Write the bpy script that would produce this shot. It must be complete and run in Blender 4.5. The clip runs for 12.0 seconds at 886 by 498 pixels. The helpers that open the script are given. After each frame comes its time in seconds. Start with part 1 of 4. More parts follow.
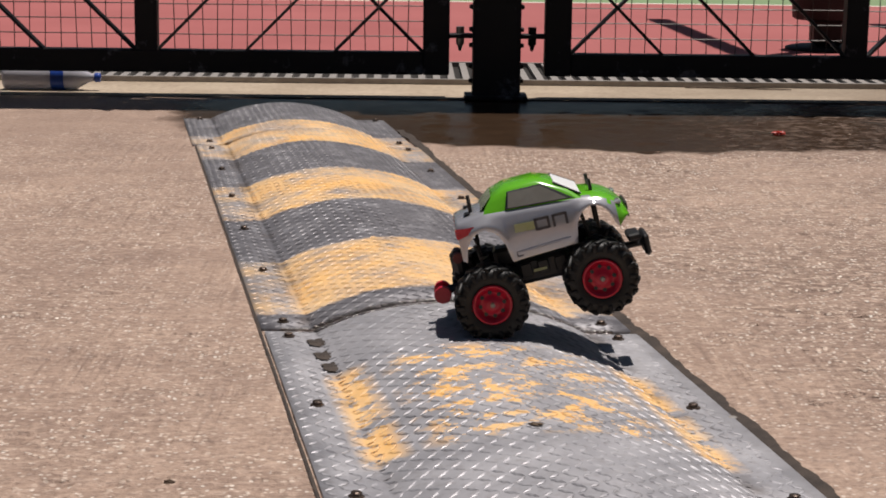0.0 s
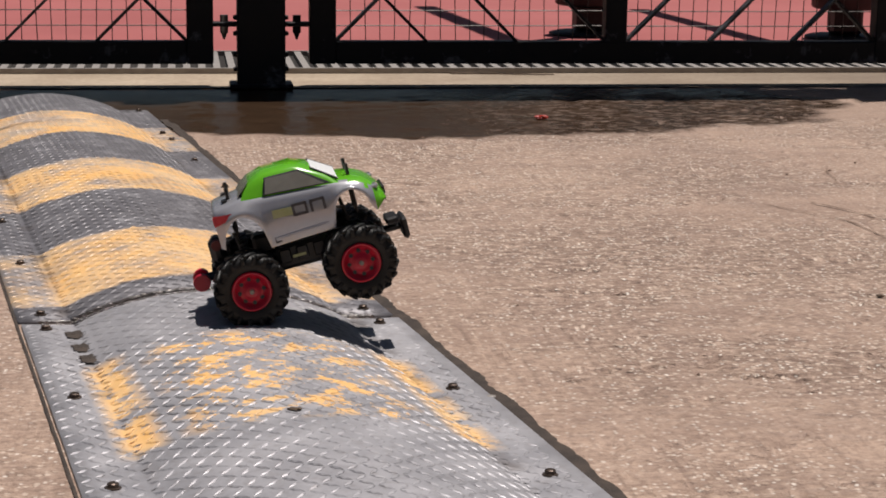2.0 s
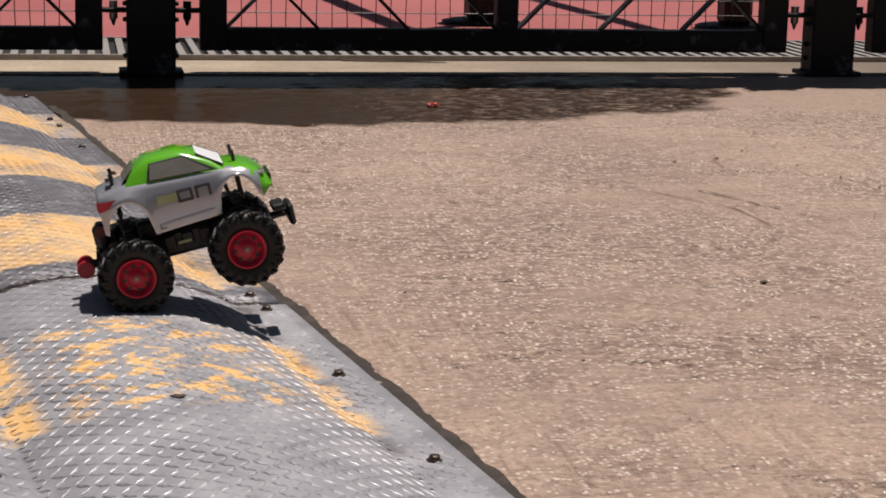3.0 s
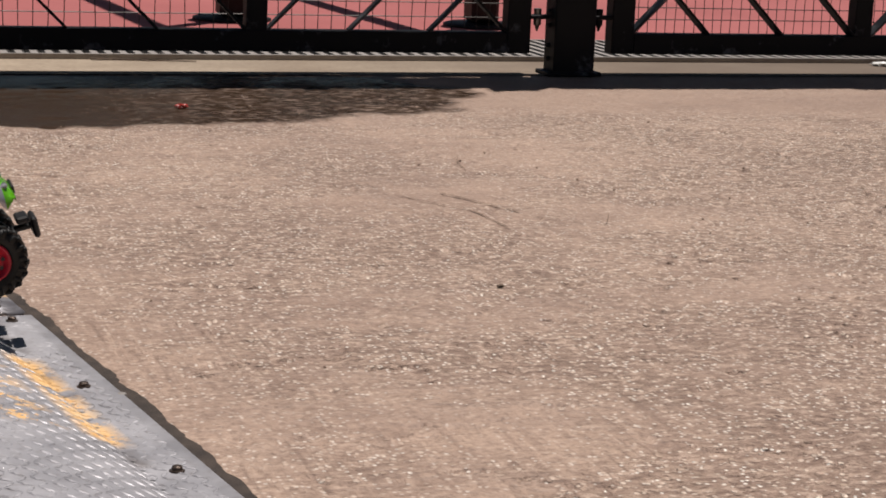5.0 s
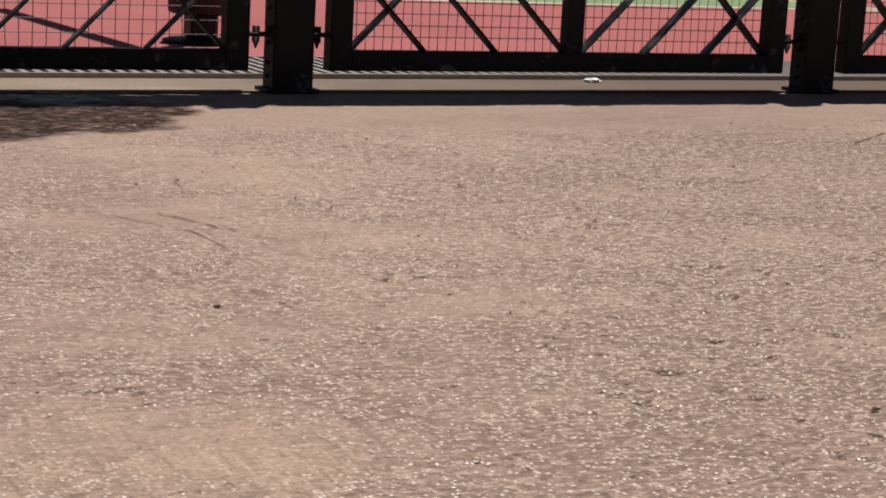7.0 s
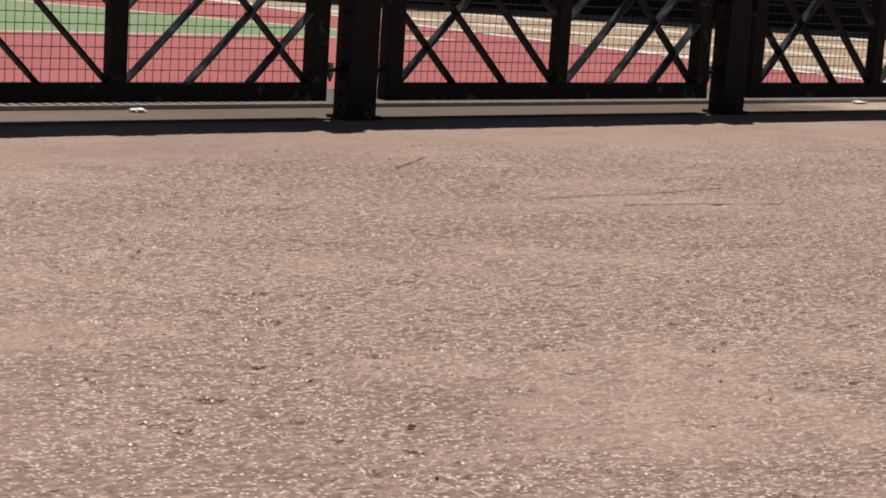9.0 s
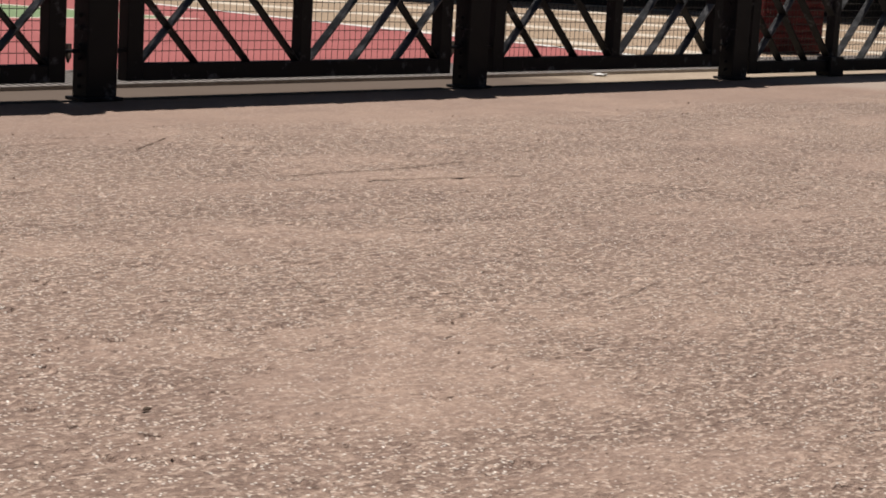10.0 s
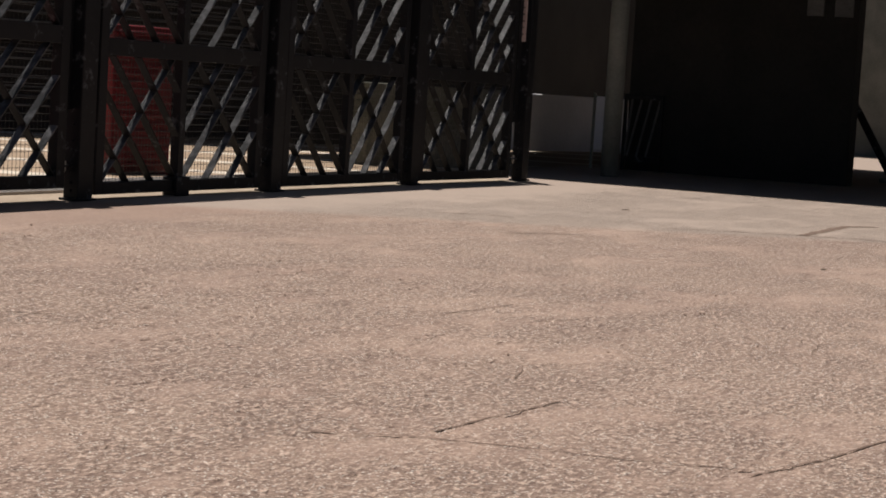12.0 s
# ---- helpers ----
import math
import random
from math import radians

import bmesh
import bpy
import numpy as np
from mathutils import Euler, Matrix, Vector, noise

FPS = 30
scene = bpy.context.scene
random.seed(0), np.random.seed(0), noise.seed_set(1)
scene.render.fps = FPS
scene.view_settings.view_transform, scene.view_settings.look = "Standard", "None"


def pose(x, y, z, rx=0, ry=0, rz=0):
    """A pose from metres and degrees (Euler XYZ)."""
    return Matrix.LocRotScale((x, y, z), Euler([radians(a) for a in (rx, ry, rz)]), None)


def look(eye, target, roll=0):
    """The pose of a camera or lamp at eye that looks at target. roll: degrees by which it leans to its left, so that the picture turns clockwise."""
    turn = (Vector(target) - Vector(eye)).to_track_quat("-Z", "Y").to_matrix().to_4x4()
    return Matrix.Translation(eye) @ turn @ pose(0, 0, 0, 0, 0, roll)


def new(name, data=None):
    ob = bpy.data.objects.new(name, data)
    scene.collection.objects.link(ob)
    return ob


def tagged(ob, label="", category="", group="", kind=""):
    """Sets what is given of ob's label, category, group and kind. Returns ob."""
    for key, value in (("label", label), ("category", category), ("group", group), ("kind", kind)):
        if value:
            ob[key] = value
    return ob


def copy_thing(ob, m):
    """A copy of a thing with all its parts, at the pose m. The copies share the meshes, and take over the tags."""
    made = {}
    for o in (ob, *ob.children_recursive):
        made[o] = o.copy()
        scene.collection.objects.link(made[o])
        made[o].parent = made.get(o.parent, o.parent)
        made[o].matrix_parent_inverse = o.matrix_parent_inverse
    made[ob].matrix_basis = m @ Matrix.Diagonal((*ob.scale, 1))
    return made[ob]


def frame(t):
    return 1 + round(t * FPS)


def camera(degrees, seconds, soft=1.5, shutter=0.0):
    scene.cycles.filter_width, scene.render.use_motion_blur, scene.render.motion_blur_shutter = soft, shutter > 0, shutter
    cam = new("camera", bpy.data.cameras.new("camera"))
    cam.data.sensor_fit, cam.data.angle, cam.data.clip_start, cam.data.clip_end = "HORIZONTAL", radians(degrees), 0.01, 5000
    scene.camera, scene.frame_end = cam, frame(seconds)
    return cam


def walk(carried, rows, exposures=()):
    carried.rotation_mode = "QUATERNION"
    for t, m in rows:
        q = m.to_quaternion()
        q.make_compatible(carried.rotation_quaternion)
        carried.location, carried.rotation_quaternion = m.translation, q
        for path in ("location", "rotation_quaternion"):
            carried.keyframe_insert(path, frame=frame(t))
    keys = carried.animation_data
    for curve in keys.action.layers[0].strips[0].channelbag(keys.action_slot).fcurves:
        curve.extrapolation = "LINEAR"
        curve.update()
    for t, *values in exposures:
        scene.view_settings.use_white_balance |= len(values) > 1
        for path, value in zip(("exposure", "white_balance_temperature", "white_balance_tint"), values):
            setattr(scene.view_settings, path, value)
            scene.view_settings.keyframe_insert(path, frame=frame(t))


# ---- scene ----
cam = camera(26.184, 12.0, soft=1.8)
PATH = [  # seconds, eye, turn, tilt, lean
    (0.0, -0.1152, 0.1143, 0.8269, -1.116, -11.039, 0.723),
    (0.5, -0.1069, 0.1126, 0.8253, -3.087, -11.013, 0.8),
    (1.0, -0.0987, 0.111, 0.8236, -4.884, -11.076, 0.776),
    (1.5, -0.0904, 0.1094, 0.822, -6.434, -11.138, 0.826),
    (2.0, -0.0822, 0.1078, 0.8203, -7.907, -11.27, 0.732),
    (2.5, -0.0739, 0.1061, 0.8187, -9.455, -11.434, 1.024),
    (3.0, -0.0657, 0.1045, 0.8171, -11.093, -11.557, 1.325),
    (3.5, -0.0649, 0.0835, 0.8304, -13.017, -11.665, 2.068),
    (3.7, -0.0649, 0.0835, 0.8304, -13.136, -11.665, 2.068),
    (5.3, -0.0617, -0.0005, 0.8836, -19.247, -11.727, 2.408),
    (5.5, -0.0617, -0.0005, 0.8836, -19.502, -11.727, 2.408),
    (6.0, -0.0609, -0.0215, 0.897, -21.932, -11.52, 2.591),
    (6.2, -0.0589, -0.0253, 0.8976, -22.1, -11.43, 2.75),
    (6.5, -0.0558, -0.0309, 0.8986, -23.695, -11.232, 3.041),
    (6.7, -0.0558, -0.0309, 0.8986, -24.953, -11.113, 3.041),
    (8.3, -0.0355, -0.0688, 0.9052, -34.873, -9.76, 4.361),
    (8.5, -0.0355, -0.0688, 0.9052, -36.012, -9.559, 4.361),
    (9.0, -0.0304, -0.0783, 0.9068, -40.136, -9.292, 3.654),
    (9.5, -0.0126, -0.093, 0.906, -44.263, -9.588, 3.459),
    (10.0, 0.0052, -0.1077, 0.9053, -47.552, -9.508, 3.226),
    (10.5, 0.0231, -0.1224, 0.9045, -52.201, -8.315, 3.587),
    (11.0, 0.0409, -0.1372, 0.9037, -57.254, -6.825, 3.973),
    (11.5, 0.0587, -0.1519, 0.9029, -61.615, -6.226, 4.239),
    (11.8, 0.0694, -0.1607, 0.9025, -64.5, -5.13, 3.84),
    (12.0, 0.0765, -0.1666, 0.9022, -66.423, -4.736, 3.579),
]
walk(cam, [(t, pose(x, y, z, 90 + p, 0, w) @ pose(0, 0, 0, 0, 0, r)) for t, x, y, z, w, p, r in PATH])

# ---- world and sun: near noon, clear sky ----
TO_SUN = Vector((0.15, 0.165, 1.0))
world = bpy.data.worlds.new("world")
scene.world = world
world.use_nodes = True
wn = world.node_tree.nodes
sky = wn.new("ShaderNodeTexSky")
sky.sky_type, sky.sun_disc = "NISHITA", False
sky.sun_elevation, sky.sun_rotation = radians(79), radians(54)
world.node_tree.links.new(sky.outputs[0], wn["Background"].inputs[0])
wn["Background"].inputs[1].default_value = 0.024
sun = new("sun", bpy.data.lights.new("sun", "SUN"))
sun.data.energy, sun.data.angle, sun.data.color = 4.6, radians(0.5), (1.0, 0.93, 0.875)
sun.matrix_world = look(TO_SUN * 30, (0, 0, 0))


# ---- materials ----
class Nodes:
    """A short hand for building one node material."""

    def __init__(self, name):
        self.mat = bpy.data.materials.new(name)
        self.mat.use_nodes = True
        self.tree = self.mat.node_tree
        self.bsdf = self.tree.nodes["Principled BSDF"]
        self.coord = self.tree.nodes.new("ShaderNodeTexCoord")

    def node(self, kind, **values):
        n = self.tree.nodes.new(kind)
        for key, v in values.items():
            n.inputs[key.replace("_", " ")].default_value = v
        return n

    def link(self, a, b):
        self.tree.links.new(a, b)

    def noise(self, scale, detail=4.0, rough=0.55, space="Object", stretch=None):
        n = self.node("ShaderNodeTexNoise", Scale=scale, Detail=detail, Roughness=rough)
        src = self.coord.outputs[space]
        if stretch:
            mp = self.tree.nodes.new("ShaderNodeMapping")
            mp.inputs["Scale"].default_value = stretch
            self.link(src, mp.inputs["Vector"])
            src = mp.outputs[0]
        self.link(src, n.inputs["Vector"])
        return n.outputs["Fac"]

    def cells(self, scale):
        n = self.node("ShaderNodeTexVoronoi", Scale=scale)
        self.link(self.coord.outputs["Object"], n.inputs["Vector"])
        return n

    def ramp(self, fac, lo, hi):
        n = self.node("ShaderNodeMapRange", From_Min=lo, From_Max=hi)
        n.clamp = True
        self.link(fac, n.inputs["Value"])
        return n.outputs[0]

    def math(self, op, a, b=0.0):
        n = self.tree.nodes.new("ShaderNodeMath")
        n.operation = op
        for i, v in enumerate((a, b)):
            if isinstance(v, (int, float)):
                n.inputs[i].default_value = v
            else:
                self.link(v, n.inputs[i])
        return n.outputs[0]

    def mix(self, fac, a, b):
        n = self.tree.nodes.new("ShaderNodeMix")
        n.data_type = "RGBA"
        for sock, v in ((n.inputs[0], fac), (n.inputs[6], a), (n.inputs[7], b)):
            if isinstance(v, (int, float)):
                sock.default_value = v
            elif isinstance(v, tuple):
                sock.default_value = (*v, 1)
            else:
                self.link(v, sock)
        return n.outputs[2]

    def bump(self, height, strength, distance):
        n = self.node("ShaderNodeBump", Strength=strength, Distance=distance)
        self.link(height, n.inputs["Height"])
        self.link(n.outputs[0], self.bsdf.inputs["Normal"])

    def done(self, colour=None, rough=None, metal=None, **more):
        for key, v in (("Base Color", colour), ("Roughness", rough), ("Metallic", metal)):
            if v is None:
                continue
            if isinstance(v, tuple):
                self.bsdf.inputs[key].default_value = (*v, 1)
            elif isinstance(v, (int, float)):
                self.bsdf.inputs[key].default_value = v
            else:
                self.link(v, self.bsdf.inputs[key])
        for key, v in more.items():
            self.bsdf.inputs[key.replace("_", " ")].default_value = v
        return self.mat


def painted(name, c1, c2, rough=0.5, metal=0.0, scale=12.0, relief=0.0008, lo=0.4, hi=0.7, **more):
    """A plain surface that varies between two colours at two scales."""
    n = Nodes(name)
    big, fine = n.noise(scale), n.noise(scale * 14, 3.0)
    colour = n.mix(n.ramp(n.math("ADD", n.math("MULTIPLY", big, 0.7), n.math("MULTIPLY", fine, 0.3)), lo, hi), c1, c2)
    n.bump(fine, 0.4, relief)
    return n.done(colour, rough, metal, **more)


def concrete_material():
    """Old tan concrete: a trowelled skin, worn through to bright grit in patches, with drag marks and damp."""
    n = Nodes("weathered_concrete")
    sep = n.tree.nodes.new("ShaderNodeSeparateXYZ")
    n.link(n.coord.outputs["Object"], sep.inputs[0])
    x, y = sep.outputs[0], sep.outputs[1]

    def times(a, b):
        return n.math("MULTIPLY", a, b)

    def plus(a, b):
        return n.math("ADD", a, b)

    def less(a, b):
        return n.math("SUBTRACT", a, b)

    def dots(scale, share, size):
        """Grains and glints: a share of the cells, each with a small middle spot."""
        c = n.cells(scale)
        pick = n.tree.nodes.new("ShaderNodeSeparateColor")
        n.link(c.outputs["Color"], pick.inputs[0])
        grain = times(n.ramp(pick.outputs[0], 1.0 - share, 1.0 - share * 0.8), n.ramp(c.outputs["Distance"], size, size * 0.6))
        return grain, pick.outputs[1]

    big, mid, fine = n.noise(0.55, 5.0), n.noise(7.0, 6.0, 0.65), n.noise(70.0, 5.0, 0.7)
    # the skin: two scales of tan and pinkish grey
    skin = n.mix(n.ramp(plus(times(big, 0.6), times(mid, 0.4)), 0.36, 0.62), (0.293, 0.197, 0.150), (0.464, 0.328, 0.248))
    cloud = n.noise(2.3, 6.0, 0.72, stretch=(0.7, 1.25, 1.0))
    skin = n.mix(times(n.ramp(cloud, 0.50, 0.68), 0.55), skin, (0.224, 0.146, 0.111))
    skin = n.mix(times(n.ramp(cloud, 0.46, 0.32), 0.45), skin, (0.525, 0.374, 0.279))
    skin = n.mix(times(n.ramp(fine, 0.55, 0.34), 0.62), skin, (0.146, 0.091, 0.066))
    # where the skin is worn through; less beside the hump and along the gate
    worn = n.ramp(n.noise(1.15, 6.0, 0.74, stretch=(0.75, 1.2, 1.0)), 0.41, 0.55)
    worn = n.math("MINIMUM", plus(worn, times(n.ramp(x, 1.0, 3.0), 0.28)), 1.0)
    near_gate = n.ramp(plus(y, times(n.noise(1.4, 4.0), 1.2)), 6.45, 7.0)
    beside = n.ramp(n.math("ABSOLUTE", plus(x, times(y, 0.159))), 1.35, 0.75)
    worn = times(worn, less(1.0, n.math("MAXIMUM", times(near_gate, 0.9), times(beside, 0.55))))
    worn = plus(0.14, times(worn, 0.86))
    # coarse scaling and pits, a few centimetres across
    scaling = n.noise(24.0, 5.0, 0.75, stretch=(0.75, 1.1, 1.0))
    colour = n.mix(times(n.ramp(scaling, 0.54, 0.64), times(worn, 0.46)), skin, (0.627, 0.459, 0.353))
    colour = n.mix(times(n.ramp(scaling, 0.46, 0.35), times(worn, 0.50)), colour, (0.205, 0.126, 0.093))
    # the open yard past the hump is coarser, in broad patches
    coarse = times(n.ramp(plus(x, times(big, 1.5)), 2.4, 4.2), plus(0.35, times(n.ramp(n.noise(1.9, 5.0, 0.7, stretch=(0.6, 1.3, 1.0)), 0.42, 0.60), 0.65)))
    pebble = n.noise(44.0, 3.0, 0.66, stretch=(0.7, 1.2, 1.0))
    colour = n.mix(times(n.ramp(pebble, 0.53, 0.59), times(worn, plus(0.46, times(coarse, 0.44)))), colour, (0.760, 0.570, 0.455))
    colour = n.mix(times(n.ramp(pebble, 0.45, 0.38), times(worn, plus(0.50, times(coarse, 0.22)))), colour, (0.175, 0.108, 0.082))
    # grit: dark and pale stones, then bright dots painting sun glints into the colour
    stones, tone = dots(62.0, 0.34, 0.50)
    colour = n.mix(times(stones, times(worn, 0.60)), colour, n.mix(tone, (0.150, 0.094, 0.072), (0.640, 0.480, 0.370)))
    chips, _ = dots(85.0, 0.26, 0.50)
    colour = n.mix(times(chips, times(worn, 0.85)), colour, (0.900, 0.745, 0.620))
    glint_dots, _ = dots(125.0, 0.11, 0.50)
    colour = n.mix(times(glint_dots, n.math("MINIMUM", plus(0.12, worn), 1.0)), colour, (0.970, 0.890, 0.800))
    # drag marks that run with the hump, in patches
    brush = n.noise(62.0, 4.0, 0.6, stretch=(1.0, 0.045, 1.0))
    laid = times(n.ramp(n.noise(1.7, 4.0, 0.6), 0.44, 0.60), n.ramp(n.math("ABSOLUTE", less(x, 0.2)), 1.9, 0.9))
    colour = n.mix(times(n.ramp(brush, 0.55, 0.64), times(laid, 0.58)), colour, (0.198, 0.127, 0.095))
    colour = n.mix(times(n.ramp(brush, 0.43, 0.35), times(laid, 0.30)), colour, (0.620, 0.455, 0.346))
    scuff = n.ramp(n.noise(4.6, 4.0, 0.66, stretch=(0.30, 2.8, 1.0)), 0.60, 0.70)
    colour = n.mix(times(scuff, 0.36), colour, (0.218, 0.139, 0.106))
    # smooth, slightly darker margin along the gate
    colour = n.mix(times(near_gate, 0.40), colour, (0.275, 0.185, 0.140))
    # greyer, smoother apron past the far joint
    apron = n.ramp(plus(plus(x, times(y, 0.62)), times(mid, 0.5)), 15.6, 16.0)
    colour = n.mix(times(apron, 0.55), colour, (0.43, 0.365, 0.305))
    # damp patch along the gate
    warp = times(less(n.noise(2.6, 5.0), 0.5), 0.9)
    ex = n.math("DIVIDE", less(x, 0.66), 1.62)
    ey = n.math("DIVIDE", less(y, 6.85), 0.88)
    r = plus(plus(times(ex, ex), times(ey, ey)), warp)
    dry_spots = times(n.ramp(x, 0.7, 1.7), n.ramp(n.noise(26.0, 4.0, 0.7, stretch=(0.6, 1.4, 1.0)), 0.50, 0.60))
    wet = times(n.ramp(r, 1.10, 0.94), less(1.0, times(dry_spots, 0.75)))
    colour = n.mix(times(wet, 0.97), colour, n.mix(mid, (0.020, 0.011, 0.006), (0.042, 0.024, 0.013)))
    film_of_water = times(wet, n.math("MAXIMUM", n.ramp(n.noise(3.4, 4.0), 0.62, 0.50), n.ramp(x, 1.5, 0.9)))
    rough = less(plus(0.46, times(mid, 0.3)), times(film_of_water, 0.40))
    n.link(less(0.50, times(wet, 0.47)), n.bsdf.inputs["Specular IOR Level"])
    height = plus(times(fine, 0.5), times(mid, 0.8))
    height = plus(height, times(worn, plus(plus(times(scaling, plus(2.5, times(coarse, 1.2))), times(pebble, plus(2.7, times(coarse, 1.8)))), plus(times(stones, 0.5), times(chips, 0.4)))))
    height = less(height, times(times(brush, laid), 0.8))
    height = times(height, less(1.0, times(film_of_water, 0.93)))
    n.bump(height, 1.0, 0.0085)
    return n.done(colour, rough)


def tread_material(name, bare):
    """Steel floor plate; UV is (across, along) in metres. Old yellow and black bands, worn."""
    n = Nodes(name)
    sep = n.tree.nodes.new("ShaderNodeSeparateXYZ")
    n.link(n.coord.outputs["UV"], sep.inputs[0])
    across, along = sep.outputs[0], sep.outputs[1]
    fine = n.noise(60.0, 4.0, 0.7, "UV")
    mid = n.noise(9.0, 5.0, 0.6, "UV")
    steel = n.mix(n.ramp(mid, 0.3, 0.7), (0.30, 0.295, 0.315) if bare else (0.24, 0.235, 0.255), (0.45, 0.44, 0.46) if bare else (0.38, 0.37, 0.39))
    steel = n.mix(n.math("MULTIPLY", n.ramp(fine, 0.5, 0.75), 0.4), steel, (0.16, 0.13, 0.11))
    edge = n.math("MULTIPLY", n.math("SUBTRACT", mid, 0.5), 0.10)
    turn = n.math("ADD", n.math("ADD", along, 0.34), edge)
    # bands of half a metre: yellow where the saw is above a half
    saw = n.math("FRACT", n.math("ADD", turn, 5.0))
    band = n.math("MULTIPLY", n.ramp(saw, 0.49, 0.51), n.ramp(saw, 1.0, 0.985))
    wear = n.noise(11.0, 6.0, 0.74, "UV", (1.35, 1.7, 1.0) if bare else (1.2, 1.4, 1.0))
    if bare:
        keep = n.math("MAXIMUM", n.math("MULTIPLY", n.ramp(wear, 0.515, 0.555), n.ramp(n.math("ABSOLUTE", across), 0.19, 0.13)), n.math("MULTIPLY", n.ramp(n.math("ABSOLUTE", n.math("SUBTRACT", n.math("ABSOLUTE", across), 0.237)), 0.042, 0.014), n.ramp(wear, 0.43, 0.50)))
        stop = n.math("MULTIPLY", n.ramp(along, -0.82, -0.78), n.ramp(along, -0.28, -0.33))
        band = n.math("MULTIPLY", n.math("MULTIPLY", keep, stop), n.ramp(n.math("ABSOLUTE", across), 0.31, 0.29))
    else:
        keep = n.math("MULTIPLY", n.ramp(wear, 0.28, 0.50), n.math("ADD", 0.35, n.math("MULTIPLY", n.ramp(n.noise(3.4, 5.0, 0.7, "UV"), 0.36, 0.52), 0.65)))
        dark = n.math("SUBTRACT", 1.0, n.ramp(saw, 0.49, 0.51))
        steel = n.mix(n.math("MULTIPLY", dark, n.math("MULTIPLY", n.ramp(wear, 0.33, 0.5), 0.66)), steel, (0.070, 0.066, 0.074))
        flange = n.ramp(n.math("ABSOLUTE", across), 0.245, 0.275)
        keep = n.math("MULTIPLY", keep, n.math("SUBTRACT", 1.0, n.math("MULTIPLY", flange, n.math("ADD", 0.25, n.math("MULTIPLY", n.ramp(wear, 0.62, 0.45), 0.55)))))
        band = n.math("MULTIPLY", band, keep)
    yellow = n.mix(n.ramp(n.noise(4.0, 4.0, 0.6, "UV"), 0.35, 0.65), (0.82, 0.47, 0.16), (0.76, 0.52, 0.28))
    colour = n.mix(band, steel, yellow)
    # grime in the bend beside the flanges
    bend = n.math("MULTIPLY", n.ramp(n.math("ABSOLUTE", n.math("SUBTRACT", n.math("ABSOLUTE", across), 0.255)), 0.030, 0.005), n.ramp(n.noise(6.0, 4.0, 0.6, "UV"), 0.50, 0.62))
    colour = n.mix(n.math("MULTIPLY", bend, 0.55), colour, (0.085, 0.06, 0.045))
    n.bump(fine, 0.35, 0.0015)
    metal = n.math("MULTIPLY", n.math("SUBTRACT", 1.0, band), 0.35 if bare else 0.3)
    rough = n.math("ADD", 0.40, n.math("MULTIPLY", mid, 0.22))
    return n.done(colour, rough, metal)


def court_material():
    """Acrylic sports court: red surround, green field and white lines."""
    n = Nodes("court_paint")
    sep = n.tree.nodes.new("ShaderNodeSeparateXYZ")
    n.link(n.coord.outputs["Object"], sep.inputs[0])
    x, y = sep.outputs[0], sep.outputs[1]
    big, fine = n.noise(0.8, 4.0), n.noise(80.0, 3.0)
    red = n.mix(n.ramp(big, 0.3, 0.7), (0.315, 0.080, 0.076), (0.375, 0.105, 0.100))
    green = n.mix(n.ramp(big, 0.3, 0.7), (0.165, 0.245, 0.115), (0.20, 0.285, 0.14))
    field = n.math("MULTIPLY", n.math("GREATER_THAN", y, 13.05), n.math("LESS_THAN", n.math("ADD", n.math("MULTIPLY", y, 0.42), x), 16.4))
    colour = n.mix(field, red, green)
    lines = n.math("LESS_THAN", n.math("ABSOLUTE", n.math("SUBTRACT", y, 13.05)), 0.035)
    lines = n.math("MULTIPLY", lines, n.math("LESS_THAN", x, 11.0))
    side = n.math("LESS_THAN", n.math("ABSOLUTE", n.math("SUBTRACT", n.math("ADD", n.math("MULTIPLY", y, 0.42), x), 16.4)), 0.05)
    side = n.math("MULTIPLY", side, n.math("GREATER_THAN", y, 13.05))
    lines = n.math("MAXIMUM", lines, side)
    colour = n.mix(n.math("MULTIPLY", lines, 0.9), colour, (0.74, 0.70, 0.62))
    n.bump(fine, 0.3, 0.001)
    return n.done(colour, 0.75)


def paving_material():
    """Pale paving beside the court with broad lighter bands."""
    n = Nodes("pale_paving")
    sep = n.tree.nodes.new("ShaderNodeSeparateXYZ")
    n.link(n.coord.outputs["Object"], sep.inputs[0])
    x, y = sep.outputs[0], sep.outputs[1]
    big, fine = n.noise(1.5, 5.0), n.noise(30.0, 4.0)
    colour = n.mix(n.ramp(big, 0.3, 0.7), (0.30, 0.215, 0.14), (0.40, 0.30, 0.205))
    stripe = n.math("FRACT", n.math("MULTIPLY", n.math("ADD", x, n.math("MULTIPLY", y, 0.35)), 0.42))
    colour = n.mix(n.math("MULTIPLY", n.ramp(stripe, 0.80, 0.82), 0.75), colour, (0.72, 0.66, 0.56))
    colour = n.mix(n.math("MULTIPLY", n.ramp(fine, 0.55, 0.7), 0.3), colour, (0.2, 0.14, 0.1))
    n.bump(fine, 0.4, 0.003)
    return n.done(colour, 0.8)


